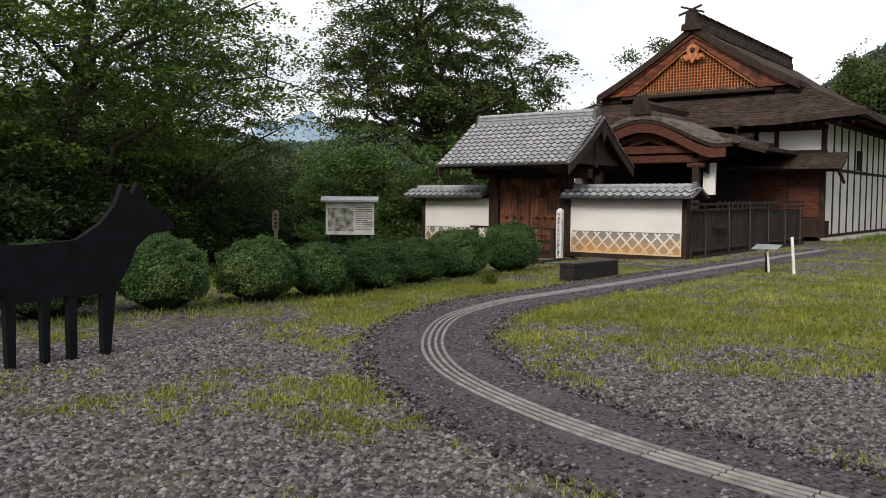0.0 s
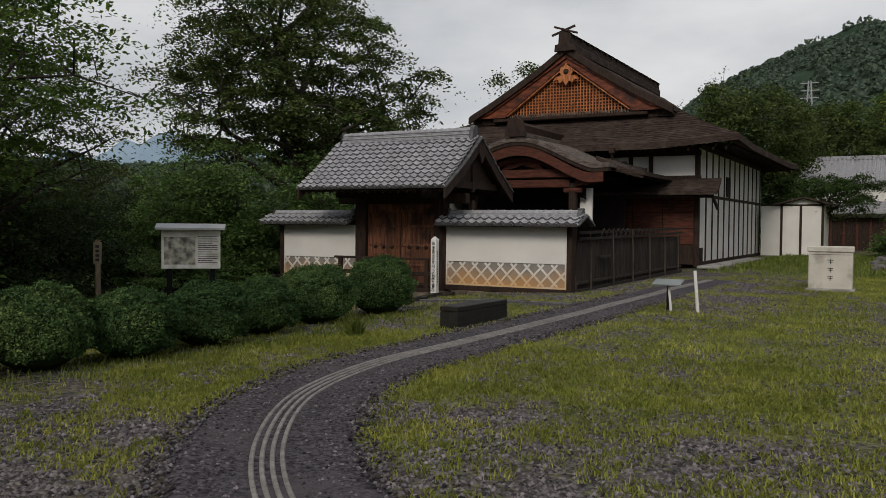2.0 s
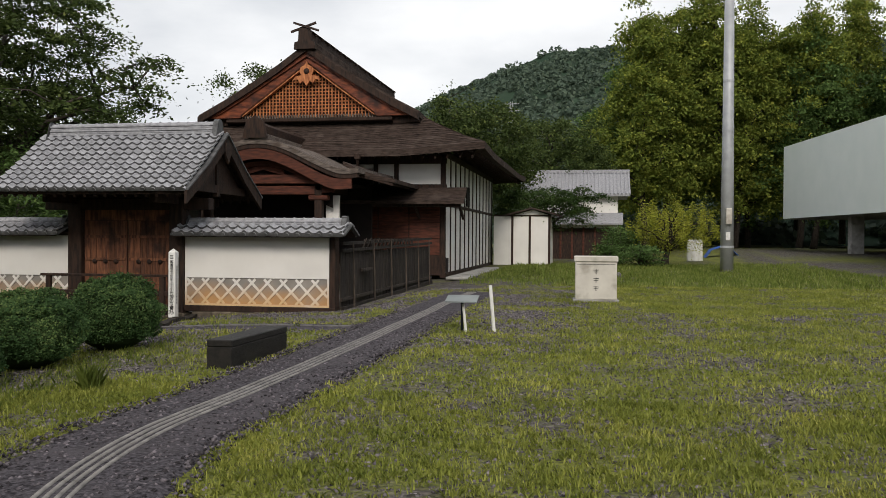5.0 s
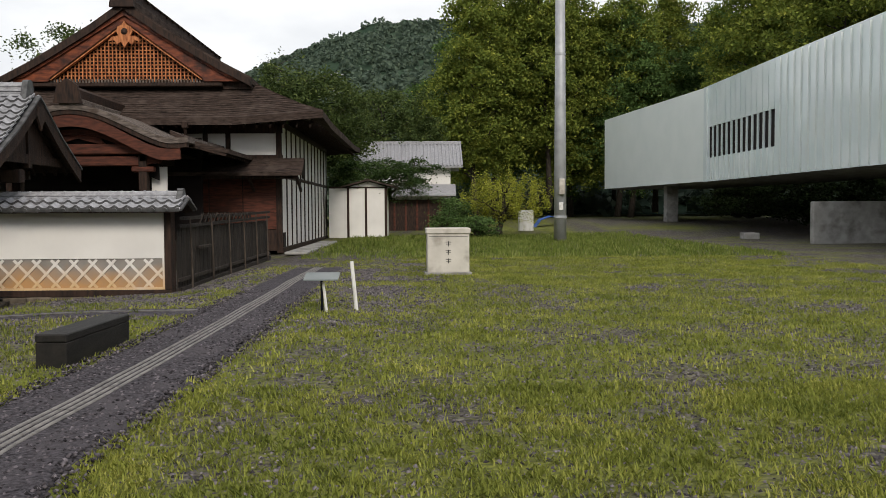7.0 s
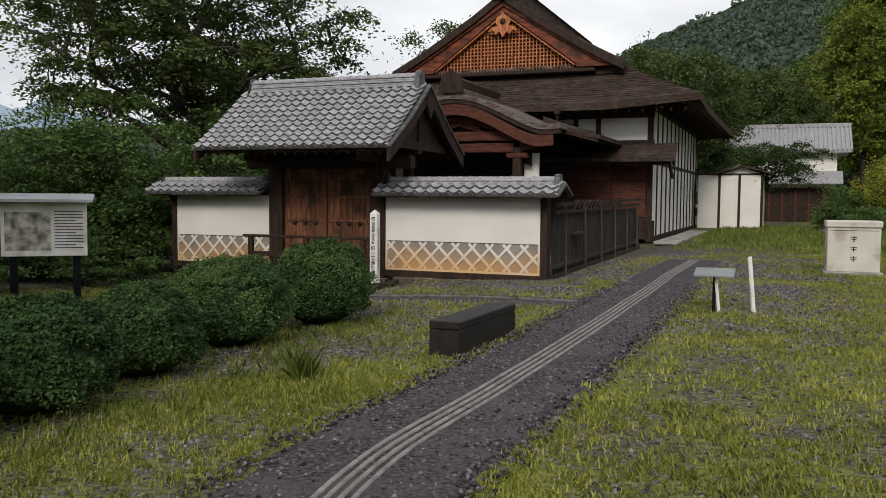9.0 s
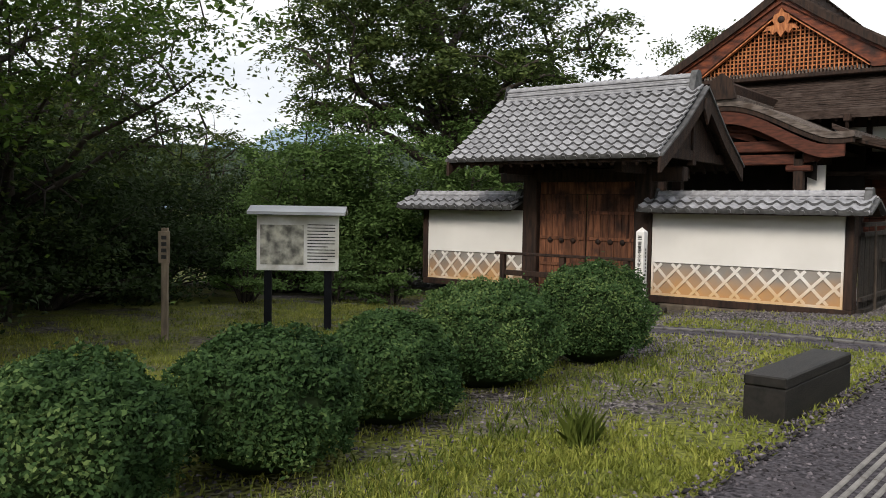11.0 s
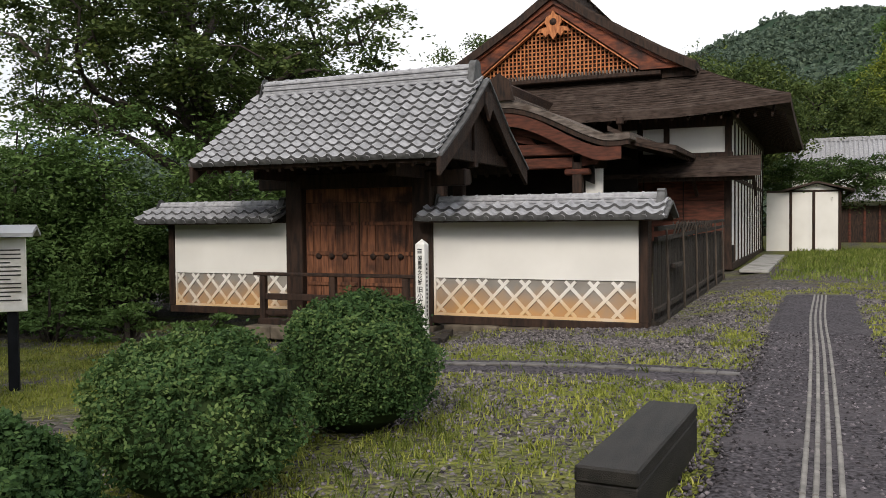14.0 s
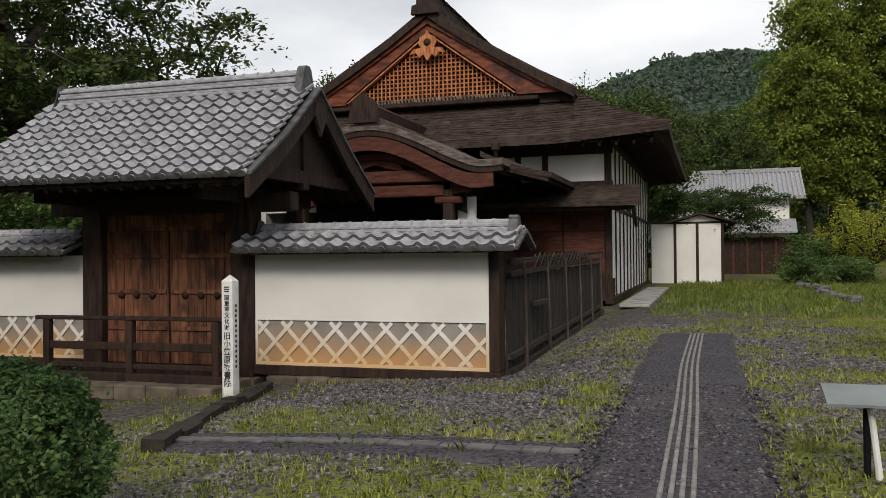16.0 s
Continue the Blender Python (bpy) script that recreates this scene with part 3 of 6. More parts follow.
def plaster_wall(name, x0, x1, posts, label):
    wall = thing(name, label, "wall", kind="structure")
    part("plaster", Mesh().box(x0, x1, WALL_Y, WALL_Y + 0.26, 0.62, 1.66), M_PLASTER, wall)
    part("plaster_foot", Mesh().box(x0, x1, WALL_Y + 0.03, WALL_Y + 0.24, -0.08, 0.62), M_LATBACK, wall, "grey and ochre earth-stained panel behind the lattice")
    # crossed plaster bars, in a frame
    n = max(2, round((x1 - x0) / 0.425))
    p = (x1 - x0 - 0.08) / n
    z0, z1 = -0.03, 0.585
    f = Mesh()
    f.box(x0, x0 + 0.045, WALL_Y - 0.004, WALL_Y + 0.04, -0.08, 0.62)
    f.box(x1 - 0.045, x1, WALL_Y - 0.004, WALL_Y + 0.04, -0.08, 0.62)
    f.box(x0 + 0.045, x1 - 0.045, WALL_Y - 0.003, WALL_Y + 0.04, -0.08, z0)
    part("lattice_border", f, M_DAMP, wall)
    for i in range(-2, n + 1):
        for s in (1, -1):
            xa = x0 + 0.04 + p * i
            xb = xa + p * 1.45
            za, zb = (z0, z1 + 0.01) if s > 0 else (z1 + 0.01, z0)
            lo, hi = x0 + 0.045, x1 - 0.045
            a, b = max(xa, lo), min(xb, hi)
            if b - a < 0.03:
                continue
            fa = za + (zb - za) * (a - xa) / (xb - xa)
            fb = za + (zb - za) * (b - xa) / (xb - xa)
            yy = WALL_Y + (0.004 if s > 0 else 0.008)
            part("lattice_bar", Mesh().beam((a, yy + 0.012, fa), (b, yy + 0.012, fb), 0.024, 0.058), M_DAMP, wall)
    part("sill", Mesh().box(x0 - 0.12, x1 + 0.16, WALL_Y - 0.05, WALL_Y + 0.3, -0.23, -0.082, 0.012), M_WOOD_D, wall, "dark timber sill")
    for x in posts:
        part("post", Mesh().box(x - 0.075, x + 0.075, WALL_Y - 0.035, WALL_Y + 0.3, -0.08, 1.72, 0.01), M_WOOD_D, wall)
    part("beam", Mesh().box(x0 - 0.15, x1 + 0.1, WALL_Y - 0.03, WALL_Y + 0.29, 1.665, 1.75, 0.008), M_WOOD_D, wall)
    return wall


wall_e = plaster_wall("wall_1", -13.58, -9.79, (-9.70,), "white plaster wall with diamond lattice foot and tiled coping")
wall_w = plaster_wall("wall_2", -19.70, -16.80, (-19.78,), "white plaster wall with diamond lattice foot and tiled coping")
YC = WALL_Y + 0.13
for wall, x0, x1 in ((wall_e, -13.66, -9.30), (wall_w, -20.30, -16.84)):
    cols = round((x1 - x0) / 0.265)
    tiled_slope(wall, x0, x1, (YC - 0.08, 1.93), (YC - 0.62, 1.68), cols, 2, True, 0.0)
    tiled_slope(wall, x0, x1, (YC + 0.08, 1.93), (YC + 0.62, 1.68), cols, 2, False, 0.0)
    part("coping_board", Mesh().sheet([[(x0 + 0.03, YC - 0.6, 1.67), (x1 - 0.03, YC - 0.6, 1.67)], [(x0 + 0.03, YC, 1.92), (x1 - 0.03, YC, 1.92)], [(x0 + 0.03, YC + 0.6, 1.67), (x1 - 0.03, YC + 0.6, 1.67)]], 0.03), M_WOOD_D, wall)
    ridge(wall, x0 + 0.16, x1 - 0.16, YC, 1.95, 2, 0.26)
    # gable-end tiles closing the coping
    for x in (x0, x1):
        part("verge_tile", Mesh().beam((x, YC - 0.02, 1.95), (x, YC - 0.64, 1.70), 0.12, 0.05), M_TILE_D, wall)
        part("verge_tile", Mesh().beam((x, YC + 0.02, 1.95), (x, YC + 0.64, 1.70), 0.12, 0.05), M_TILE_D, wall)

# ---- the gate ----
gate = thing("gate", "roofed timber gate with grey tiles and closed plank doors", "gate")
GX0, GX1, RY, RZ = -17.70, -12.62, 25.62, 4.22
EF, EB, EZ = 23.46, 27.86, 2.72
tiled_slope(gate, GX0 + 0.04, GX1 - 0.04, (RY - 0.1, RZ), (EF, EZ), 20, 11, True)
tiled_slope(gate, GX0 + 0.04, GX1 - 0.04, (RY + 0.1, RZ), (EB, EZ), 20, 11, False)
slab = [[(x, y, z - 0.03) for x in (GX0 + 0.06, GX1 - 0.06)] for y, z in ((EF + 0.08, EZ + 0.02), ((EF + RY) / 2, (EZ + RZ) / 2 - 0.06), (RY, RZ - 0.01), ((EB + RY) / 2, (EZ + RZ) / 2 - 0.06), (EB - 0.08, EZ + 0.02))]
part("roof_deck", Mesh().sheet(slab, 0.07), M_WOOD_D, gate)
ridge(gate, GX0 + 0.2, GX1 - 0.28, RY, RZ + 0.02, 5, 0.36)
for x in (GX0 + 0.02, GX1 - 0.02):
    for ye in (EF - 0.02, EB + 0.02):
        pts = [(x, RY, RZ - 0.11), (x, (RY + ye) / 2, (RZ + EZ) / 2 - 0.2), (x, ye, EZ - 0.13)]
        b = Mesh()
        b.sheet([[(x - 0.035, p[1], p[2] + 0.12), (x + 0.035, p[1], p[2] + 0.12)] for p in pts], 0.30)
        part("bargeboard", b, M_WOOD_D, gate)
        part("verge_tile", Mesh().sheet([[(x - 0.07, p[1], p[2] + 0.175), (x + 0.07, p[1], p[2] + 0.175)] for p in pts], 0.045), M_TILE_D, gate)
for i in range(18):
    x = GX0 + 0.3 + i * (GX1 - GX0 - 0.6) / 17
    part("rafter", Mesh().beam((x, RY - 0.1, RZ - 0.2), (x, EF + 0.12, EZ - 0.11), 0.06, 0.08), M_WOOD_D, gate)
    part("rafter", Mesh().beam((x, RY + 0.1, RZ - 0.2), (x, EB - 0.12, EZ - 0.11), 0.06, 0.08), M_WOOD_D, gate)
for x in (-16.60, -13.78):
    part("gate_post", Mesh().box(x - 0.19, x + 0.19, WALL_Y - 0.1, WALL_Y + 0.24, -0.32, 2.6, 0.02), M_WOOD_D, gate, "thick weathered gate post")
    part("rear_post", Mesh().box(x - 0.11, x + 0.11, 26.9, 27.12, -0.4, 2.55, 0.015), M_WOOD_D, gate)
    part("tie_beam", Mesh().beam((x, 24.0, 2.58), (x, 27.5, 2.58), 0.16, 0.22), M_WOOD_D, gate)
    part("post_foot", Mesh().box(x - 0.26, x + 0.26, WALL_Y - 0.2, WALL_Y + 0.34, -0.42, -0.28, 0.02), M_STONE, gate)
part("lintel", Mesh().box(-17.45, -12.9, WALL_Y - 0.08, WALL_Y + 0.2, 2.32, 2.62, 0.02), M_WOOD_D, gate)
part("eave_purlin", Mesh().box(-17.55, -12.8, 24.0, 24.18, 2.66, 2.84, 0.015), M_WOOD_D, gate)
part("threshold", Mesh().box(-16.41, -13.97, WALL_Y - 0.06, WALL_Y + 0.2, -0.3, -0.14, 0.015), M_WOOD_D, gate)
part("upper_panel", Mesh().box(-16.41, -13.97, WALL_Y + 0.08, WALL_Y + 0.12, 2.05, 2.33), M_DOOR, gate)
for s, (a, b) in enumerate(((-16.40, -15.20), (-15.17, -13.98))):
    leaf = part("door", Mesh().box(a, b, WALL_Y + 0.07, WALL_Y + 0.1, -0.13, 2.05), M_WOOD_D, gate, "closed plank door leaf, sun-worn brown")
    n = 7
    for i in range(n):
        xa, xb = a + (b - a) * i / n + 0.004, a + (b - a) * (i + 1) / n - 0.004
        part("plank", Mesh().box(xa, xb, WALL_Y + 0.04 - 0.004 * (i % 2), WALL_Y + 0.072, -0.12, 2.04, 0.005), M_DOOR, leaf)
    for z in (0.42, 1.02, 1.6):
        part("batten", Mesh().box(a + 0.03, b - 0.03, WALL_Y + 0.012, WALL_Y + 0.036, z, z + 0.07, 0.004), M_DOOR, leaf)
    for i in range(3):
        x = a + (b - a) * (0.25 + 0.25 * i)
        part("boss", Mesh().tube([(x, WALL_Y + 0.04, 1.0), (x, WALL_Y - 0.005, 1.0), (x, WALL_Y - 0.03, 1.0)], [0.07, 0.055, 0.02], 10), M_WOOD_D, leaf)
# brackets and struts in the gable
for x in (GX1 - 0.3, GX0 + 0.3):
    part("king_post", Mesh().box(x - 0.08, x + 0.08, RY - 0.09, RY + 0.09, 2.66, RZ - 0.2, 0.01), M_WOOD_D, gate)
    part("gable_beam", Mesh().beam((x, 24.1, 2.86), (x, 27.3, 2.86), 0.14, 0.2), M_WOOD_D, gate)
    part("gable_board", Mesh().prism([(24.3, 2.95), (RY, 3.95), (27.0, 2.95)], "x", x - 0.02, x + 0.02), M_WOOD_D, gate)
part("gable_pendant", Mesh().prism([(RY - 0.14, 4.02), (RY - 0.2, 3.8), (RY - 0.07, 3.62), (RY, 3.5), (RY + 0.07, 3.62), (RY + 0.2, 3.8), (RY + 0.14, 4.02)], "x", GX1 + 0.0, GX1 + 0.05), M_WOOD_D, gate)

# barrier rail across the gate, and the stone step before it
rail = thing("wooden_railing", "low dark weathered wooden barrier rail before the gate", "railing")
RLY = 24.35
for x in (-16.75, -15.2, -13.7):
    part("post", Mesh().box(x - 0.06, x + 0.06, RLY - 0.06, RLY + 0.06, level(x, RLY) - 0.02, 0.66, 0.012), M_WOOD_D, rail)
part("ground_beam", Mesh().box(-16.85, -13.6, RLY - 0.07, RLY + 0.07, -0.28, -0.15, 0.012), M_WOOD_D, rail)
part("low_rail", Mesh().box(-16.7, -13.55, RLY - 0.025, RLY + 0.025, -0.08, 0.0, 0.008), M_WOOD_D, rail)
part("top_rail", Mesh().box(-16.95, -13.5, RLY - 0.07, RLY + 0.07, 0.66, 0.72, 0.012), M_WOOD_D, rail)
part("mid_rail", Mesh().box(-16.7, -13.55, RLY - 0.03, RLY + 0.03, 0.2, 0.32, 0.01), M_WOOD_D, rail)
step = thing("stone_step", "worn wide stone step in front of the gate", "step", kind="structure")
for i in range(6):
    x = -16.9 + i * 0.56
    part("stone", Mesh().box(x, x + 0.55, 23.95, 25.1, -0.5, -0.27 + 0.008 * (i % 2), 0.02), M_STONE, step)

kerb = thing("stone_kerb", "dark mossy stone kerb edging the gate forecourt", "kerb", kind="structure")
for i in range(9):
    a, b = Vector((-11.45, 19.75, 0)), Vector((-13.0, 24.6, 0))
    p, q = a.lerp(b, (i + random.uniform(0, 0.08)) / 9), a.lerp(b, (i + random.uniform(0.86, 0.98)) / 9)
    j, w = random.uniform(-0.04, 0.04), random.uniform(0.15, 0.24)
    hz = random.uniform(-0.02, 0.035)
    st = Mesh().beam((p.x + j, p.y, level(p.x, p.y) + hz - 0.02), (q.x + j, q.y, level(q.x, q.y) + hz - 0.02 + random.uniform(-0.02, 0.02)), w, 0.22)
    st.v = [(x + 0.025 * noise.noise((x * 9, y * 9, z * 9)), y + 0.025 * noise.noise((x * 9, y * 9, z * 9 + 5)), z + 0.03 * noise.noise((x * 9, y * 9 + 5, z * 9))) for x, y, z in st.v]
    part("kerb_stone", st, M_CURB, kerb)
for i in range(7):
    x = -13.3 + i * 0.53
    part("kerb_stone", Mesh().box(x, x + 0.51, WALL_Y - 0.2 - 0.02 * (i % 3), WALL_Y + 0.06, -0.42, -0.235 + 0.01 * (i % 2), 0.02), M_STONE, kerb)

# heritage marker post with its writing
marker = thing("marker_post", "white square marker post with black vertical lettering", "sign post", (-13.1, 23.75, level(-13.1, 23.75)))
MZ = level(-13.1, 23.75)
part("shaft", Mesh().box(-0.085, 0.085, -0.085, 0.085, -0.05, 1.62, 0.006), M_WHITE, marker)
part("cap", Mesh().add([(-0.085, -0.085, 1.62), (0.085, -0.085, 1.62), (0.085, 0.085, 1.62), (-0.085, 0.085, 1.62), (0, 0, 1.71)], [(0, 1, 4), (1, 2, 4), (2, 3, 4), (3, 0, 4), (3, 2, 1, 0)]), M_WHITE, marker)
emblem_mark = Mesh()
for k in range(3):
    emblem_mark.box(-0.04, 0.04, -0.089, -0.0865, 1.47 + k * 0.03, 1.487 + k * 0.03)
part("crest", emblem_mark, M_INK, marker)


def letter(ch, x, z, size, parent, name="character", y=-0.0885):
    cu = bpy.data.curves.new(name, "FONT")
    cu.body, cu.size, cu.align_x, cu.align_y, cu.extrude = ch, size, "CENTER", "CENTER", 0.0008
    cu.offset = size * 0.018
    cu.materials.append(M_INK)
    ob = new(name, cu)
    ob.parent = parent
    ob.matrix_local = pose(x, y, z, 90, 0, 0)
    return ob


for i, ch in enumerate("国重要文化財"):
    letter(ch, 0, 1.39 - i * 0.082, 0.082, marker)
for i, ch in enumerate("旧小笠原家書院"):
    letter(ch, 0, 0.86 - i * 0.108, 0.11, marker)
side = Mesh()
for k in range(13):
    side.box(0.0865, 0.089, -0.02, 0.02, 0.42 + k * 0.07, 0.46 + k * 0.07)
part("side_writing", side, M_INK, marker)


# ---- the old residence ----
hall = thing("residence", "old Japanese residence with dark hip-and-gable shingle roof", "house")
CX, WX, WY, BY = -16.15, -9.85, 42.0, 59.2
ROOF = [(0.0, 10.22), (1.4, 9.24), (2.8, 8.38), (4.0, 7.68), (5.15, 7.08), (6.2, 6.48), (7.3, 5.9), (8.25, 5.5)]
EAVE_Y, TOP_Y, VERGE_Y = 40.25, 42.75, 41.75


def side_slope(s):
    up, low = [], []
    for d, z in ROOF[:5]:
        up.append([(CX + s * d, y, z + (0.10 * max(0, 1 - (y - VERGE_Y) / 3) if y < 46 else 0) - 0.02 * math.sin(y)) for y in np.linspace(VERGE_Y, 59.9, 14)])
    for d, z in ROOF[4:]:
        t = (d - 5.15) / (8.25 - 5.15)
        ya, yb = TOP_Y + (EAVE_Y - TOP_Y) * t, 59.9 + 1.2 * t
        low.append([(CX + s * d, y, z + 0.16 * t * max(0, 1 - abs(y - ya) / 3.5) + 0.16 * t * max(0, 1 - abs(y - yb) / 3.5)) for y in ya + (yb - ya) * np.linspace(0, 1, 22)])
    return up, low


for s in (1, -1):
    up, low = side_slope(s)
    part("roof", Mesh().sheet(up, 0.26), M_SHINGLE, hall, "dark brown bark-shingle roof slope")
    part("roof", Mesh().sheet(low, 0.3), M_SHINGLE, hall, "dark brown bark-shingle eaves")
front, back = [], []
for i in range(6):
    t = i / 5
    d = 5.15 + 3.1 * t
    z = 7.08 + (5.38 - 7.08) * t - 0.14 * math.sin(math.pi * t)
    y = TOP_Y + (EAVE_Y - TOP_Y) * t
    xs = np.linspace(CX - d, CX + d, 24)
    front.append([(x, y, z + t * 0.28 * max(0, (abs(x - CX) - d + 3.5) / 3.5)) for x in xs])
    back.append([(x, 59.9 + 1.2 * t, z + t * 0.28 * max(0, (abs(x - CX) - d + 3.5) / 3.5)) for x in xs])
part("roof", Mesh().sheet(front, 0.3), M_SHINGLE, hall, "dark brown shingle skirt roof below the gable")
part("roof", Mesh().sheet(back, 0.3), M_SHINGLE, hall)
# shingle courses, standing a little proud
for i in range(1, 15):
    t = i / 15
    d = 5.15 + 3.1 * t
    z = 7.08 - 1.7 * t - 0.14 * math.sin(math.pi * t)
    y = TOP_Y + (EAVE_Y - TOP_Y) * t
    seg = Mesh()
    for k in range(30):
        xa, xb = CX - d + 2 * d * k / 30, CX - d + 2 * d * (k + 1) / 30
        up = [t * 0.28 * max(0, (abs(x - CX) - d + 3.5) / 3.5) for x in (xa, xb)]
        j = random.uniform(-0.01, 0.012)
        seg.beam((xa, y, z + up[0] + 0.004 + j), (xb, y, z + up[1] + 0.004 + j), 0.07, 0.03)
    part("shingle_course", seg, M_SHINGLE, hall)
# eave boards and rafters under the skirt
for i in range(30):
    x = CX - 7.7 + i * 15.4 / 29
    part("rafter", Mesh().beam((x, WY, 5.75), (x, EAVE_Y + 0.2, 5.03), 0.07, 0.1), M_WOOD_D, hall)
for i in range(26):
    y = 41 + i * 0.72
    part("rafter", Mesh().beam((WX, y, 5.6), (CX + 8.05, y, 5.1), 0.07, 0.1), M_WOOD_D, hall)
# tall boxed ridge with crossed end timbers
rd = part("ridge", Mesh().box(CX - 0.36, CX + 0.36, 41.75, 57.6, 10.0, 10.4, 0.05), M_SHINGLE, hall, "heavy dark ridge")
part("ridge_cap", Mesh().prism([(CX - 0.26, 10.38), (CX - 0.24, 10.78), (CX - 0.33, 10.8), (CX, 10.98), (CX + 0.33, 10.8), (CX + 0.24, 10.78), (CX + 0.26, 10.38)], "y", 41.65, 57.7), M_WOOD_D, hall)
for k in range(17):
    part("ridge_saddle", Mesh().prism([(CX - 0.36, 10.78), (CX, 11.03), (CX + 0.36, 10.78), (CX + 0.36, 10.7), (CX - 0.36, 10.7)], "y", 42.1 + k * 0.95, 42.22 + k * 0.95), M_WOOD_D, hall)
for s in (1, -1):
    part("end_timber", Mesh().beam((CX - s * 0.66, 41.5 + 0.06 * s, 10.78), (CX + s * 0.5, 41.5 + 0.06 * s, 11.16), 0.09, 0.09), M_WOOD_D, hall)
part("ridge_end", Mesh().prism([(CX - 0.5, 10.0), (CX - 0.46, 10.3), (CX - 0.3, 10.34), (CX - 0.27, 10.86), (CX, 11.0), (CX + 0.27, 10.86), (CX + 0.3, 10.34), (CX + 0.46, 10.3), (CX + 0.5, 10.0)], "y", 41.45, 41.64), M_WOOD_D, hall)
GB = 7.06


def gable_top(x):
    """Upper edge of the lattice, sloping from its peak."""
    return 9.34 - 0.735 * abs(x - CX)


# verge, broad red bargeboards and an inner strip coloured bright for the sunlit reveal
for s in (1, -1):
    rows = [[(CX + s * d, 41.62, z + 0.02), (CX + s * d, 41.8, z + 0.02)] for d, z in ROOF[:5]]
    part("verge_board", Mesh().sheet(rows, 0.3), M_WOOD_D, hall, "thick dark brown shingled verge")
    top = [(CX + s * d, z - 0.26) for d, z in ROOF[:4]] + [(CX + s * 4.7, 7.04)]
    low = [(CX + s * 3.2, 7.04), (CX + s * 3.02, 7.2), (CX, 9.42)]
    part("bargeboard", Mesh().prism(top + low, "y", 41.86, 41.98), M_BARGE, hall, "broad reddish-brown curved bargeboard")
    top = [(CX + s * d, z - 0.24) for d, z in ROOF[:4]] + [(CX + s * 4.6, 7.1)]
    low = [(CX + s * (d + 0.12), z - 0.46) for d, z in ROOF[:4]][::-1]
    part("upper_bargeboard", Mesh().prism(top + low[:-1] + [(CX, ROOF[0][1] - 0.5)], "y", 41.76, 41.857), M_BARGE, hall)
    part("sunlit_reveal", Mesh().beam((CX, 41.96, 9.42), (CX + s * 3.12, 41.96, 7.13), 0.2, 0.1), M_GABLE, hall)
gable = part("gable_panel", Mesh().prism([(CX - 4.3, GB - 0.2), (CX - 2.5, 8.3), (CX, 9.8), (CX + 2.5, 8.3), (CX + 4.3, GB - 0.2)], "y", 42.55, 42.75), M_WOOD_D, hall, "dark gable boarding behind the lattice")
for i in range(-20, 21):
    x = CX + i * 0.155
    zt = gable_top(x)
    if zt > GB + 0.08:
        part("lattice_upright", Mesh().box(x - 0.024, x + 0.024, 42.08, 42.14, GB, zt), M_GABLE, gable)
for k in range(15):
    z = GB + 0.1 + k * 0.15
    w = (9.34 - z) / 0.735
    part("lattice_rail", Mesh().box(CX - w, CX + w, 42.12, 42.18, z - 0.021, z + 0.021), M_GABLE, gable)
for s in (1, -1):
    part("gable_return", Mesh().prism([(CX + s * 3.9, 6.75), (CX + s * 3.9, 7.5), (CX + s * 4.5, 7.3), (CX + s * 5.1, 7.02), (CX + s * 5.1, 6.75)], "y", 42.15, 42.5), M_WOOD_D, hall)
part("gable_foot", Mesh().box(CX - 5.1, CX + 5.1, 42.76, 43.1, 6.6, 7.02), M_WOOD_D, hall)
part("gable_sill", Mesh().box(CX - 3.9, CX + 3.9, 41.9, 42.6, GB - 0.22, GB - 0.06, 0.03), M_WOOD_D, hall)
for i in range(-26, 27):
    part("dentil", Mesh().box(CX + i * 0.13 - 0.03, CX + i * 0.13 + 0.03, 41.98, 42.07, GB - 0.06, GB + 0.1), M_SHINGLE_P, hall)
pend = [(CX, 9.5), (CX + 0.1, 9.32), (CX + 0.27, 9.26), (CX + 0.33, 9.05), (CX + 0.24, 8.88), (CX + 0.52, 8.84), (CX + 0.66, 8.66), (CX + 0.42, 8.7), (CX + 0.3, 8.52), (CX + 0.16, 8.64), (CX, 8.4)]
pend += [(2 * CX - x, z) for x, z in pend[1:-1]][::-1]
pendant = part("gable_pendant", Mesh().prism(pend, "y", 41.74, 41.83), M_GABLE, hall, "carved wooden gable pendant")
part("flower_boss", Mesh().tube([(CX, 41.76, 9.06), (CX, 41.70, 9.06), (CX, 41.66, 9.06)], [0.15, 0.11, 0.05], 12), M_WOOD_D, pendant)

# body: white plaster between dark posts
part("wall", Mesh().box(WX - 0.22, WX - 0.04, WY + 0.1, BY, 0.12, 5.35), M_PLASTER, hall, "white plaster side wall")
n_post = 13
for i in range(n_post):
    y = WY + 0.09 + (BY - WY - 0.18) * i / (n_post - 1)
    part("post", Mesh().box(WX - 0.2, WX + 0.0, y - 0.085, y + 0.085, -0.06, 5.3, 0.008), M_WOOD_D, hall)
part("rail", Mesh().box(WX - 0.2, WX + 0.02, WY, BY, 3.06, 3.2, 0.008), M_WOOD_D, hall)
part("head_beam", Mesh().box(WX - 0.24, WX + 0.03, WY - 0.05, BY, 5.2, 5.45, 0.01), M_WOOD_D, hall)
part("ground_sill", Mesh().box(WX - 0.24, WX + 0.04, WY, BY, -0.12, 0.12, 0.01), M_WOOD_D, hall)
part("small_window", Mesh().box(WX - 0.03, WX + 0.012, 48.2, 49.3, 3.25, 4.25, 0.008), M_DARK, hall, "small dark shuttered window")
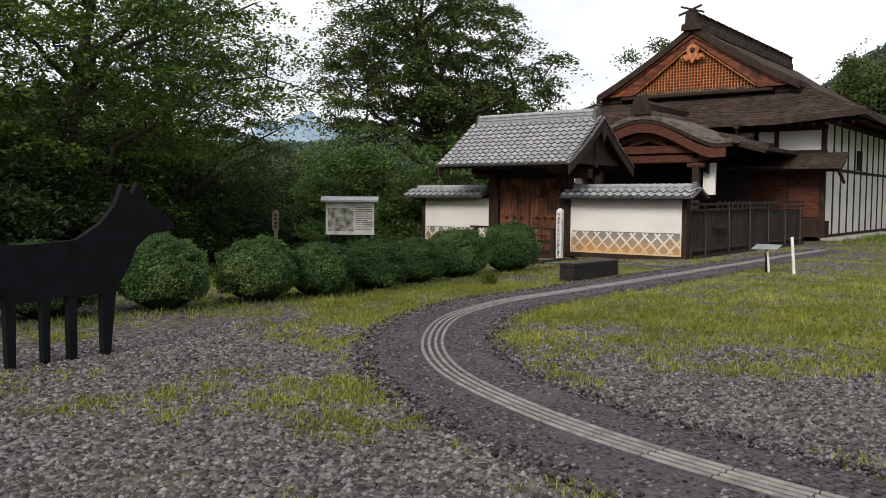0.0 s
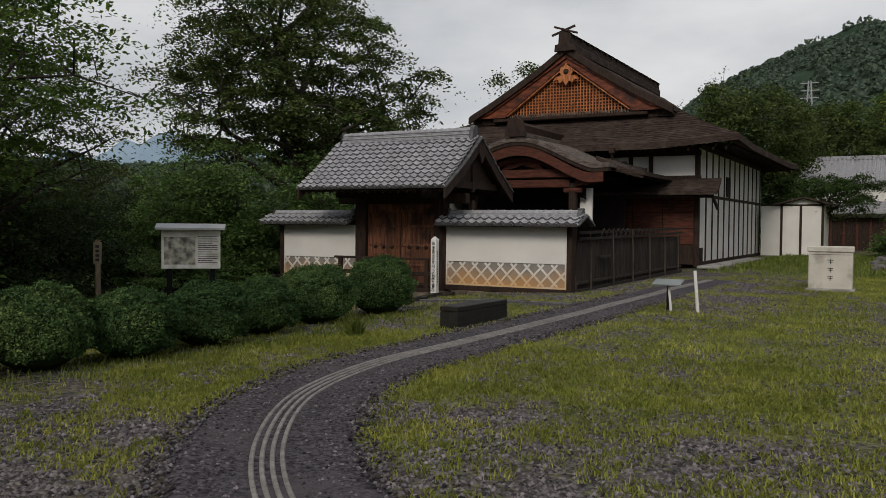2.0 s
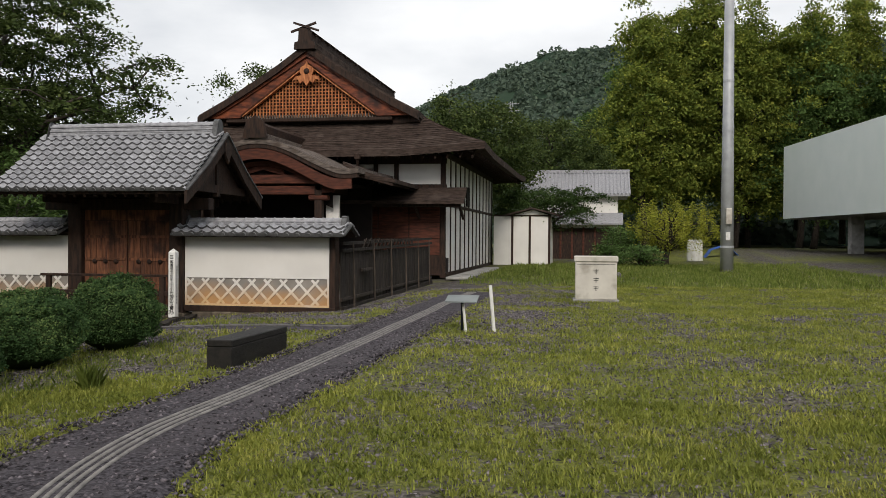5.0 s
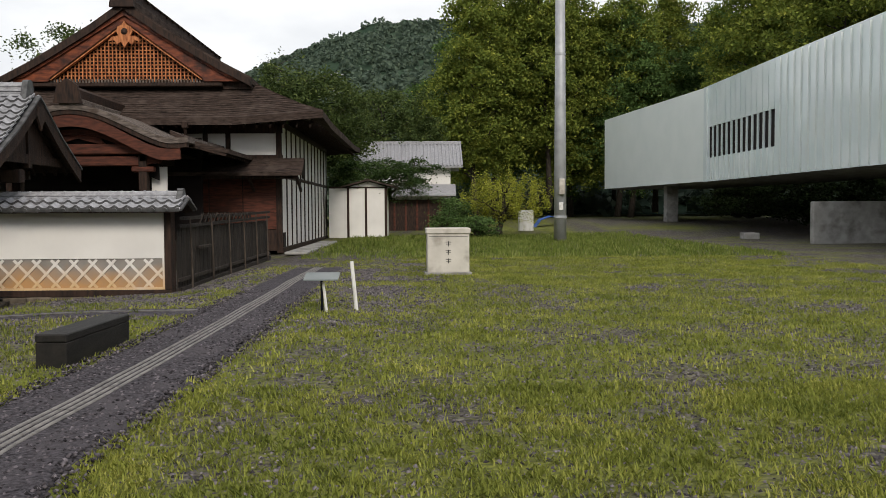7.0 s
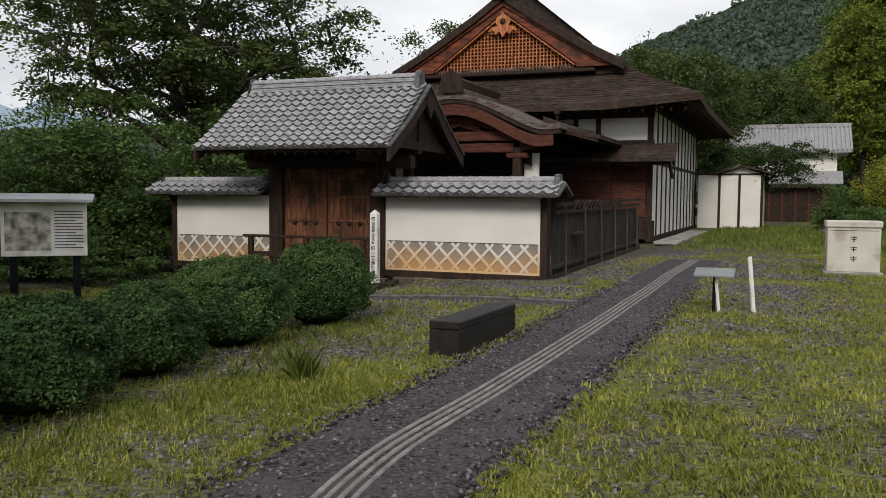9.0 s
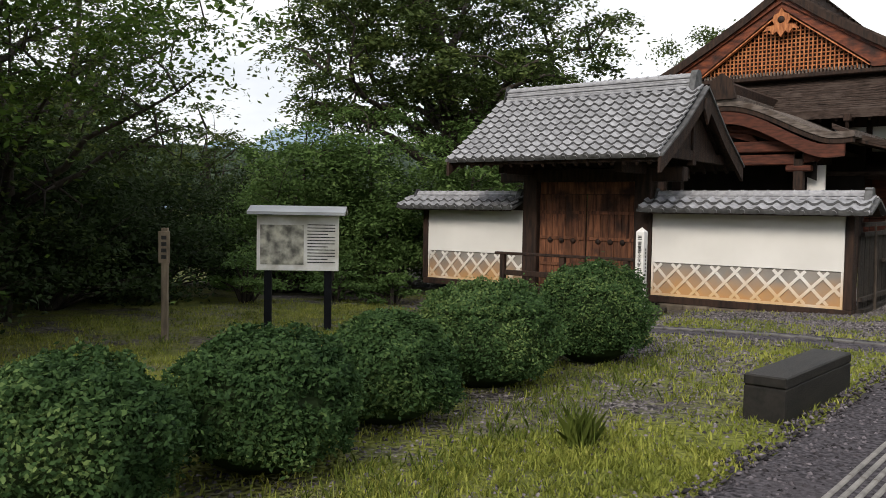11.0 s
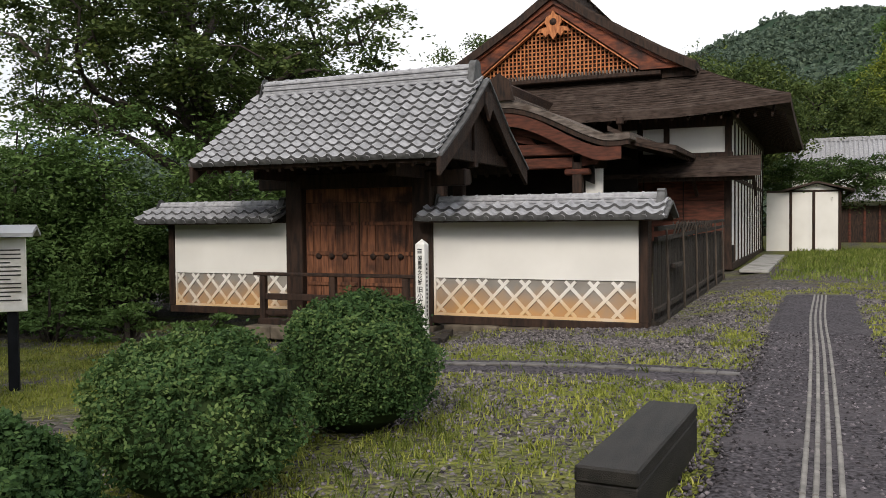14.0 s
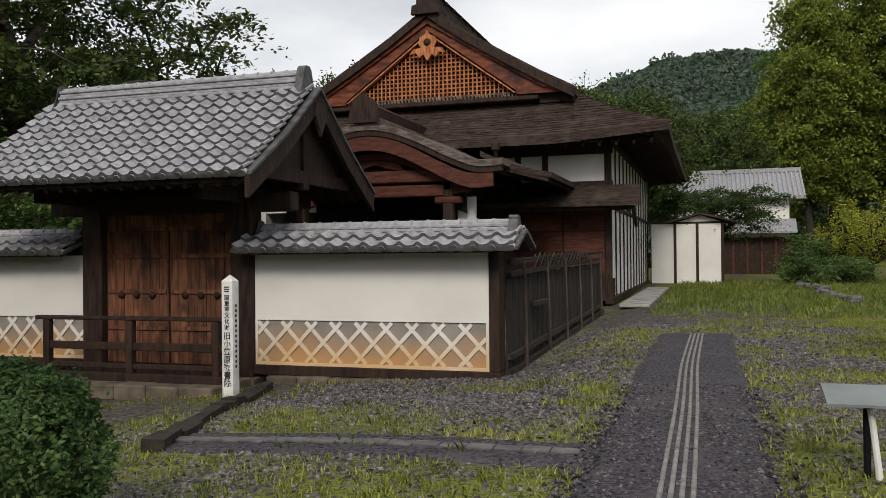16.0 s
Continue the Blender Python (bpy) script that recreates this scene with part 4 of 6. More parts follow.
part("vent_hatch", Mesh().box(WX - 0.03, WX + 0.012, WY + 0.28, WY + 0.85, 0.13, 0.75, 0.008), M_DARK, hall, "small black floor vent")
# front wall
part("wall", Mesh().box(CX - 6.7, WX - 0.23, WY + 0.05, WY + 0.2, 3.2, 5.35), M_PLASTER, hall, "white plaster upper wall")
for x in (WX - 0.12, -12.06, -13.0, -15.0, -18.0, -20.5, -23.0):
    part("post", Mesh().box(x - 0.1, x + 0.1, WY - 0.02, WY + 0.18, -0.1, 5.3, 0.008), M_WOOD_D, hall)
part("front_beam", Mesh().box(CX - 6.8, WX + 0.06, WY - 0.05, WY + 0.04, 4.9, 5.3, 0.01), M_WOOD_D, hall)
part("front_rail", Mesh().box(CX - 6.8, WX + 0.06, WY - 0.05, WY + 0.04, 3.72, 4.0, 0.01), M_WOOD_D, hall)
shut = part("shutter_wall", Mesh().box(-14.3, WX - 0.2, WY - 0.02, WY + 0.1, 0.0, 3.75), M_WOOD_D, hall)
for i in range(3):
    xa = -14.25 + i * 1.40
    for k in range(3):
        part("board", Mesh().box(xa, xa + 1.36, WY - 0.06 - 0.004 * (k % 2), WY - 0.02, 0.9 + k * 0.72, 1.6 + k * 0.72, 0.01), M_WOOD_R, shut)
part("rear_wall", Mesh().box(CX - 6.7, WX, BY - 0.1, BY + 0.06, -0.1, 5.4), M_PLASTER, hall)
part("far_wall", Mesh().box(CX - 6.75, CX - 6.55, WY, BY, -0.1, 5.4), M_PLASTER, hall)
part("ceiling_boards", Mesh().box(CX - 6.7, WX, WY, BY, 5.36, 5.44), M_WOOD_D, hall)
# lean-to roof over the shutters
part("lean_to_roof", Mesh().sheet([[(x, WY - 0.03, 3.86) for x in np.linspace(-15.2, -8.9, 8)], [(x, WY - 0.7, 3.5) for x in np.linspace(-15.2, -8.85, 8)], [(x, WY - 1.5, 3.22) for x in np.linspace(-15.2, -8.8, 8)]], 0.14), M_SHINGLE, hall, "dark shingled lean-to roof")
part("lean_to_beam", Mesh().box(-15.0, -9.0, WY - 1.25, WY - 1.1, 2.96, 3.14, 0.01), M_WOOD_D, hall)
for x in (-9.05, -11.0, -13.2):
    part("lean_to_bracket", Mesh().beam((x, WY, 2.5), (x, WY - 1.2, 3.05), 0.1, 0.12), M_WOOD_D, hall)
part("downpipe", Mesh().tube([(-13.35, 40.2, 5.0), (-13.35, 40.3, 4.8), (-13.5, 40.9, 3.9)], [0.07, 0.06, 0.06], 8), M_WOOD_D, hall)
part("rain_head", Mesh().box(-13.45, -13.22, 40.1, 40.32, 4.95, 5.2, 0.02), M_WOOD_D, hall)

# ---- carriage porch with its cusped gable ----
porch = thing("entrance_porch", "timber entrance porch with curved cusped gable roof", "porch")
PX, PY, PH, PT, PE = -16.32, 36.9, 4.1, 5.46, 4.16


def cusp(u):
    u = min(1.0, abs(u))
    return PE + (PT - PE) * (0.5 + 0.5 * math.cos(math.pi * u)) + 0.14 * max(0, u - 0.8) / 0.2


US = np.linspace(-1, 1, 33)
part("roof", Mesh().sheet([[(PX + u * PH, y, cusp(u) + 0.05 * (y - 37) / 4) for u in US] for y in (PY - 0.5, 38.5, 40.0, 42.0)], 0.2), M_SHINGLE_P, porch, "worn grey-brown shingle porch roof")
for s in (-1, 1):
    part("side_roof", Mesh().sheet([[(PX + s * d, y, z) for y in np.linspace(PY + 0.5, 42.0, 7)] for d, z in ((3.2, 4.62), (3.9, 4.28), (4.6, 4.05), (5.3, 3.92))], 0.16), M_SHINGLE, porch, "dark shingled flank of the porch roof")
part("roof_lip", Mesh().sheet([[(PX + u * PH * 0.99, y, cusp(u) - 0.205) for u in US] for y in (PY - 0.46, PY - 0.2)], 0.16), M_WOOD_D, porch)
part("cusped_bargeboard", Mesh().sheet([[(PX + u * PH * 0.93, y, cusp(u) - 0.37) for u in US] for y in (PY - 0.42, PY - 0.3)], 0.42), M_WOOD_R, porch, "curved reddish-brown bargeboard")
part("inner_arch", Mesh().sheet([[(PX + u * 2.9, y, cusp(u * 0.72) - 0.82) for u in US] for y in (PY + 0.1, PY + 0.3)], 0.2), M_WOOD_R, porch)
# The recess's shade is put into this panel's near-black colour.
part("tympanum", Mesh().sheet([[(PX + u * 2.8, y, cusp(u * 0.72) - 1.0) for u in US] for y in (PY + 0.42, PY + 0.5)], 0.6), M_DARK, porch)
part("frog_leg_strut", Mesh().prism([(PX - 1.0, 4.05), (PX - 0.8, 4.3), (PX - 0.4, 4.42), (PX - 0.15, 4.62), (PX + 0.15, 4.62), (PX + 0.4, 4.42), (PX + 0.8, 4.3), (PX + 1.0, 4.05), (PX + 0.5, 4.16), (PX, 4.3), (PX - 0.5, 4.16)], "y", PY + 0.2, PY + 0.32), M_WOOD_R, porch)
part("rainbow_beam", Mesh().box(PX - 2.8, PX + 2.8, PY, PY + 0.28, 3.72, 4.08, 0.03), M_WOOD_R, porch, "reddish-brown cross beam")
for i in range(7):
    part("cloud_carving", Mesh().prism([(PX - 1.5 + i * 0.43, 4.6 + 0.28 * math.sin((i + 0.5) * math.pi / 7)), (PX - 1.3 + i * 0.43, 4.48 + 0.28 * math.sin((i + 0.5) * math.pi / 7)), (PX - 1.1 + i * 0.43, 4.6 + 0.28 * math.sin((i + 0.5) * math.pi / 7)), (PX - 1.3 + i * 0.43, 4.78 + 0.26 * math.sin((i + 0.5) * math.pi / 7))], "y", PY - 0.05, PY + 0.08), M_WOOD_R, porch)
part("lower_beam", Mesh().box(PX - 2.5, PX + 2.5, PY + 0.02, PY + 0.26, 3.3, 3.64, 0.03), M_WOOD_R, porch)
for s in (-1, 1):
    x = PX + s * 2.35
    part("post", Mesh().box(x - 0.15, x + 0.15, PY, PY + 0.3, -0.15, 3.7, 0.02), M_WOOD_D, porch)
    part("bracket", Mesh().box(x - 0.4, x + 0.4, PY - 0.02, PY + 0.28, 3.08, 3.28, 0.04), M_WOOD_R, porch)
    part("nosing", Mesh().prism([(x + s * 0.15, 3.35), (x + s * 0.6, 3.42), (x + s * 0.72, 3.6), (x + s * 0.5, 3.66), (x + s * 0.15, 3.66)], "y", PY + 0.05, PY + 0.22), M_WOOD_R, porch)
    part("side_beam", Mesh().beam((x, PY, 3.6), (x, 42, 3.6), 0.2, 0.24), M_WOOD_D, porch)
part("side_panel", Mesh().box(PX + 2.45, PX + 3.0, 37.6, 37.7, 1.9, 3.3), M_PLASTER, porch, "narrow white plaster panel")
# Back wall and ceiling coloured near-black for the shade inside the porch.
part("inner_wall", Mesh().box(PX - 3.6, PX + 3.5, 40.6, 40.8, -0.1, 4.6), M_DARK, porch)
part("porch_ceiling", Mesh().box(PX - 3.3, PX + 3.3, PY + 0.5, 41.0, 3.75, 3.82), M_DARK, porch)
part("platform", Mesh().box(PX - 3.3, PX + 3.3, PY + 0.4, 41.0, -0.2, 0.5, 0.03), M_WOOD_D, porch)
part("ridge", Mesh().box(PX - 0.34, PX + 0.34, PY - 0.55, 42.2, PT - 0.02, PT + 0.2, 0.03), M_SHINGLE_P, porch)
part("ridge_cap", Mesh().prism([(PX - 0.28, PT + 0.2), (PX - 0.3, PT + 0.5), (PX, PT + 0.68), (PX + 0.3, PT + 0.5), (PX + 0.28, PT + 0.2)], "y", PY - 0.5, 42.3), M_WOOD_D, porch)
part("ridge_end", Mesh().prism([(PX - 0.5, PT), (PX - 0.36, PT + 0.62), (PX, PT + 0.86), (PX + 0.36, PT + 0.62), (PX + 0.5, PT)], "y", PY - 0.62, PY - 0.5), M_WOOD_D, porch)
for i in range(14):
    y = PY + 0.55 + i * 0.36
    for s in (1, -1):
        part("rafter", Mesh().beam((PX + s * 3.0, y, 4.3), (PX + s * 5.2, y, 3.7), 0.07, 0.09), M_WOOD_D, porch)

# ---- plank fence beside the forecourt ----
fence = thing("plank_fence", "dark weathered plank fence with rails and thin poles", "fence", kind="")
FY0, FY1 = 25.56, 38.2


def fence_x(y):
    return -9.60 - 0.015 * (y - FY0)


n = 60
for i in range(n):
    y = FY0 + (FY1 - FY0) * i / n
    x, z = fence_x(y), -0.2
    h = 1.30 + random.uniform(-0.02, 0.02)
    part("plank", Mesh().box(x - 0.015 - 0.01 * (i % 2), x + 0.015 - 0.01 * (i % 2), y + 0.003, y + 0.206, z, h, 0.004), M_FENCE, fence)
for z in (0.1, 1.32, 1.5):
    part("rail", Mesh().beam((fence_x(FY0) + 0.05, FY0, z), (fence_x(FY1) + 0.05, FY1, z + (0.12 if z > 1 else 0)), 0.07, 0.08), M_FENCE, fence)
part("base_beam", Mesh().beam((fence_x(FY0) + 0.03, FY0, -0.16), (fence_x(FY1) + 0.03, FY1, -0.1), 0.16, 0.16), M_FENCE, fence)
for i in range(6):
    y = FY0 + 0.9 + i * 2.2
    x = fence_x(y) + 0.11
    part("pole", Mesh().tube([(x + 0.02, y, -0.22), (x, y + 0.03, 0.7), (x - 0.02, y, 1.5 + 0.05 * (i % 3))], [0.028, 0.025, 0.022], 7), M_POLE, fence, "thin grey-brown pole")
part("gate_bolt", Mesh().box(fence_x(28) + 0.06, fence_x(28) + 0.14, 27.3, 28.4, 0.74, 0.82, 0.01), M_FENCE, fence)
for i in range(14):
    y = 27.5 + i * 0.5
    x = fence_x(y) + 0.06
    part("tie", Mesh().tube([(x, y, 1.36), (x + 0.08, y + 0.12, 1.62), (x - 0.02, y + 0.34, 1.40), (x - 0.08, y + 0.5, 1.60)], [0.022, 0.018, 0.02, 0.014], 6), M_FENCE, fence)

# ---- white shed, further house, slab ----
shed = thing("shed", "small white plastered shed with dark posts and low roof", "shed")
SY = 58.0
part("wall", Mesh().box(-9.6, -6.1, SY, SY + 0.15, 0, 3.05), M_PLASTER, shed)
part("wall", Mesh().box(-6.25, -6.1, SY + 0.16, SY + 3.4, 0, 3.1), M_PLASTER, shed)
part("gable", Mesh().prism([(-8.5, 3.05), (-7.2, 3.42), (-6.05, 3.05)], "y", SY, SY + 0.15), M_PLASTER, shed)
for x in (-8.44, -7.36, -6.16):
    part("post", Mesh().box(x - 0.07, x + 0.07, SY - 0.04, SY + 0.1, 0, 3.1, 0.008), M_WOOD_D, shed)
part("beam", Mesh().box(-9.6, -6.05, SY - 0.03, SY + 0.1, 3.0, 3.1, 0.008), M_WOOD_D, shed)
for s in (1, -1):
    part("roof", Mesh().sheet([[(-7.2, y, 3.55) for y in (SY - 0.4, SY + 3.8)], [(-7.2 + s * 1.7, y, 3.1) for y in (SY - 0.4, SY + 3.8)]], 0.09), M_SHINGLE, shed)

house = thing("storehouse", "two-storey white storehouse with grey tiled roof", "house")
HY = 75.0
part("wall", Mesh().box(-8.9, -1.6, HY + 0.6, HY + 6, 0, 5.6), M_PLASTER, house, "white plaster wall")
part("lower_wall", Mesh().box(-9.0, -1.5, HY + 0.45, HY + 0.58, 0, 2.5), M_WOOD_D, house, "dark boarded ground floor")
for i in range(9):
    part("post", Mesh().box(-9.0 + i * 0.92, -8.85 + i * 0.92, HY + 0.38, HY + 0.47, 0, 2.6, 0.01), M_WOOD_R, house)
part("pent_roof", Mesh().sheet([[(-9.4, HY + 0.58, 3.75), (-1.2, HY + 0.58, 3.75)], [(-9.4, HY - 0.6, 2.9), (-1.2, HY - 0.6, 2.9)]], 0.12), M_TILE_J, house)
part("gable_wall", Mesh().prism([(HY + 0.6, 5.5), (HY + 3.0, 7.1), (HY + 6, 5.5)], "x", -1.75, -1.6), M_PLASTER, house)
part("roof_deck", Mesh().sheet([[(-9.5, HY - 0.2, 5.2), (-0.65, HY - 0.2, 5.2)], [(-9.5, HY + 3.0, 7.15), (-0.65, HY + 3.0, 7.15)], [(-9.5, HY + 6.4, 5.2), (-0.65, HY + 6.4, 5.2)]], 0.14), M_TILE_J, house)
for i in range(30):
    x = -9.4 + i * 0.3
    part("tile_roll", Mesh().tube([(x, HY - 0.22, 5.23), (x, HY + 3.0, 7.18)], [0.085, 0.085], 8), M_TILE_J, house)
part("ridge", Mesh().box(-9.5, -0.6, HY + 2.85, HY + 3.15, 7.12, 7.42, 0.03), M_TILE_J, house)

slab_stone = tagged(part("stone_slab", Mesh().box(-9.4, -8.5, 39.6, 52.0, -0.06, 0.05, 0.02), M_CONC), "pale flat stone slab on the ground by the house", "stone slab")

edge = thing("stone_edging", "low row of rough dark stones edging raised grass", "edging", kind="structure")
for i in range(44):
    y = 40.5 + i * 0.42
    x = -2.75 + 0.25 * math.sin(i * 0.35) + random.uniform(-0.06, 0.06)
    st = Mesh().box(x - random.uniform(0.1, 0.2), x + random.uniform(0.1, 0.2), y, y + random.uniform(0.28, 0.4), level(x, y) - 0.06, level(x, y) + random.uniform(0.1, 0.24), 0.035)
    st.v = [(a + 0.05 * noise.noise((a * 5, b * 5, c * 5)), b + 0.05 * noise.noise((a * 5, b * 5 + 7, c * 5)), c + 0.05 * noise.noise((a * 5 + 7, b * 5, c * 5))) for a, b, c in st.v]
    part("stone", st, M_CURB2, edge)

# ---- raised museum building ----
museum = thing("museum", "long modern pale building raised on concrete columns", "building")


def facade(a, b, z0, z1, off0, off1, name, mat, owner, label=""):
    a, b = Vector((*a, 0)), Vector((*b, 0))
    d = (b - a).normalized()
    nrm = Vector((d.y, -d.x, 0)) * -1
    if nrm.x > 0:
        nrm = -nrm
    vs = [p + nrm * o + Vector((0, 0, z)) for p in (a, b) for o in (off0, off1) for z in (z0, z1)]
    return part(name, Mesh().add(vs, [(0, 1, 3, 2), (4, 6, 7, 5), (0, 4, 5, 1), (2, 3, 7, 6), (0, 2, 6, 4), (1, 5, 7, 3)]), mat, owner, label)


A, B, C = Vector((12.5, 82.5)), Vector((14.73, 62.4)), Vector((15.0, 24.0))
facade(A, B, 3.45, 9.6, 0, -9, "wall", M_PANEL, museum, "smooth pale panel facade")
facade(B, C, 3.45, 9.6, -0.12, -9, "wall", M_PANEL, museum)
part("underside", Mesh().add([(A.x + 0.3, A.y, 3.4), (B.x + 0.3, B.y, 3.4), (C.x + 0.3, C.y, 3.4), (C.x + 9, C.y, 3.4), (B.x + 9, B.y, 3.4), (A.x + 9, A.y, 3.4)] + [(A.x + 0.3, A.y, 3.44), (B.x + 0.3, B.y, 3.44), (C.x + 0.3, C.y, 3.44), (C.x + 9, C.y, 3.44), (B.x + 9, B.y, 3.44), (A.x + 9, A.y, 3.44)], [(0, 1, 4, 5), (1, 2, 3, 4), (6, 7, 10, 11), (7, 8, 9, 10)]), M_CONC, museum)
NP = 48
for i in range(NP):
    p, q = B.lerp(C, i / NP), B.lerp(C, (i + 0.93) / NP)
    zt = 9.62
    if 51.4 < p.y < 61.7:
        facade(p, q, 3.42, 4.95, 0, -0.08, "glass_panel", M_GLASSW, museum)
        facade(p, q, 6.95, zt, 0, -0.08, "glass_panel", M_GLASSW, museum)
        facade(p, p.lerp(q, 0.25), 4.95, 6.95, 0, -0.08, "glass_fin", M_GLASSW, museum)
    else:
        facade(p, q, 3.42, zt, 0, -0.08, "glass_panel", M_GLASSW, museum, "tall pale printed glass panel")
for i in range(NP):
    p = B.lerp(C, (i + 0.965) / NP)
    facade(p, B.lerp(C, (i + 1.0) / NP), 3.5, 9.5 if p.y < 51 or p.y > 61.5 else 4.9, 0.1, -0.1, "glass_rib", M_PANEL, museum)
facade((14.735, 61.6), (14.80, 51.0), 4.95, 6.95, -0.085, -0.115, "window", M_DARK, museum, "dark window behind glass fins")
for x, y in ((15.1, 72), (17.4, 34)):
    g = level(x, y)
    part("column", Mesh().box(x, x + 0.9, y, y + 0.9, g - 0.1, 3.45, 0.03), M_CONC, museum)
conc = tagged(part("concrete_wall", Mesh().box(14.1, 17.5, 45.0, 45.4, -0.1, 1.95, 0.03), M_CONC), "stained raw concrete free-standing wall", "wall")
tagged(part("concrete_block", Mesh().box(13.2, 14.0, 51, 51.8, level(13.5, 51), level(13.5, 51) + 0.35, 0.04), M_CONC), "low concrete block on the gravel", "block")
tarp = Mesh()
tarp.sheet([[(x, y, level(x, y) + h) for x, h in ((4.6, 0.02), (5.0, 0.55), (5.8, 0.75), (6.5, 0.4), (6.9, 0.02))] for y in (70.0, 70.8, 71.6)], 0.04)
tagged(part("tarpaulin", tarp, M_SHEET), "crumpled blue tarpaulin over a low heap", "tarpaulin")

# ---- pole, cabinet, bench, boards ----
lamp = thing("utility_pole", "tall tapered grey steel pole standing in the grass", "pole", (3.14, 49.9, 0.02))
part("shaft", Mesh().tube([(0, 0, -0.1), (0, 0, 6), (0, 0, 17)], [0.33, 0.29, 0.21], 20), M_GALV, lamp, smooth=True)
for z in (1.2, 7.0, 9.5):
    part("band", Mesh().tube([(0, 0, z), (0, 0, z + 0.12)], [0.35 - z * 0.008, 0.35 - z * 0.008], 20), M_GALV, lamp)
part("meter_box", Mesh().box(-0.12, 0.16, -0.5, -0.3, 2.4, 3.2, 0.02), M_BOX, lamp)
part("warning_plate", Mesh().box(-0.1, 0.1, -0.36, -0.33, 1.6, 2.0, 0.005), M_WHITE, lamp)

cabinet = thing("equipment_cabinet", "pale square metal cabinet with worn lettering", "cabinet", (-3.36, 28.25, 0), turn=2)
part("plinth", Mesh().box(-0.6, 0.6, -0.4, 0.4, -0.05, 0.06, 0.01), M_CONC, cabinet)
part("body", Mesh().box(-0.54, 0.54, -0.35, 0.35, 0.06, 1.05, 0.015), M_BOX, cabinet)
part("lid", Mesh().box(-0.57, 0.57, -0.38, 0.38, 1.05, 1.2, 0.02), M_BOX, cabinet)
part("door_seam", Mesh().box(-0.5, 0.5, -0.353, -0.349, 0.98, 0.99), M_INK, cabinet)
for k in range(3):
    sign = Mesh()
    z = 0.78 - k * 0.22
    sign.box(-0.07, 0.07, -0.356, -0.351, z + 0.05, z + 0.065)
    sign.box(-0.06, 0.06, -0.356, -0.351, z, z + 0.015)
    sign.box(-0.01, 0.01, -0.356, -0.351, z - 0.05, z + 0.08)
    part("writing", sign, M_INK, cabinet)

bench = thing("bench", "low dark solid timber block bench beside the path", "bench", (-7.96, 16.06, level(-7.96, 16.06)), turn=-2)
seatw = 0.17
part("seat", Mesh().box(-seatw, seatw, -0.89, 0.89, 0.28, 0.37, 0.012), M_BENCH, bench)
part("body", Mesh().box(-seatw + 0.003, seatw - 0.003, -0.887, 0.887, -0.05, 0.277, 0.008), M_BENCH, bench)

plate = thing("information_stand", "low slanted information plate on a thin dark leg", "sign", (-5.68, 20.05, 0))
part("leg", Mesh().tube([(0, 0, -0.05), (0, 0, 0.56)], [0.025, 0.025], 8), M_STEEL, plate)
part("plate", Mesh().add([(-0.28, -0.18, 0.53), (0.28, -0.18, 0.53), (0.28, 0.2, 0.62), (-0.28, 0.2, 0.62), (-0.28, -0.18, 0.55), (0.28, -0.18, 0.55), (0.28, 0.2, 0.64), (-0.28, 0.2, 0.64)], [(3, 2, 1, 0), (4, 5, 6, 7), (0, 1, 5, 4), (1, 2, 6, 5), (2, 3, 7, 6), (3, 0, 4, 7)]), M_PLATE, plate)
stk = tagged(part("short_stake", Mesh().tube([(-5.60, 20.02, -0.05), (-5.63, 20.03, 0.25), (-5.66, 20.03, 0.5)], [0.026, 0.024, 0.024], 8), M_WHITE), "short leaning white painted stake in the grass", "stake", group="white stakes")
stk2 = tagged(part("white_stake", Mesh().tube([(-5.13, 20.25, -0.05), (-5.17, 20.27, 0.4), (-5.21, 20.29, 0.82)], [0.034, 0.033, 0.032], 8), M_WHITE), "tall slightly leaning white painted stake in grass", "stake", group="white stakes")

board = thing("notice_board", "roofed white notice board with photograph and text", "notice board", (-16.6, 18.05, level(-16.6, 18.05)), turn=40)
part("leg", Mesh().box(-0.56, -0.44, -0.045, 0.045, -0.05, 2.0, 0.006), M_STEEL, board)
part("leg", Mesh().box(0.44, 0.56, -0.045, 0.045, -0.05, 2.0, 0.006), M_STEEL, board)
part("panel", Mesh().box(-0.68, 0.68, -0.085, -0.05, 1.02, 1.94, 0.006), M_WHITE, board)
part("photograph", Mesh().box(-0.62, 0.10, -0.093, -0.086, 1.12, 1.78), M_PHOTO, board, "faded printed photograph of the residence")
text = Mesh()
for k in range(13):
    text.box(0.16, 0.62 - 0.12 * (k * 7 % 4 == 1), -0.092, -0.086, 1.78 - k * 0.052, 1.795 - k * 0.052)
part("text_lines", text, M_INK, board)
part("roof", Mesh().sheet([[(-0.8, -0.32, 2.0), (0.8, -0.32, 2.0)], [(-0.8, 0.0, 2.1), (0.8, 0.0, 2.1)], [(-0.8, 0.25, 2.0), (0.8, 0.25, 2.0)]], 0.05), M_GALV, board)
wood_sign = thing("wooden_stake", "weathered wooden stake with a small plate", "sign post", (-17.5, 16.1, level(-17.5, 16.1)), turn=40)
part("stake", Mesh().box(-0.05, 0.05, -0.04, 0.04, -0.05, 1.75, 0.008), M_STAKE, wood_sign)
part("plate", Mesh().box(-0.09, 0.09, -0.062, -0.042, 1.2, 1.7, 0.006), M_STAKE, wood_sign)
marks = Mesh()
for k in range(4):
    marks.box(-0.04, 0.04, -0.068, -0.0635, 1.27 + k * 0.1, 1.33 + k * 0.1)
part("writing", marks, M_INK, wood_sign)

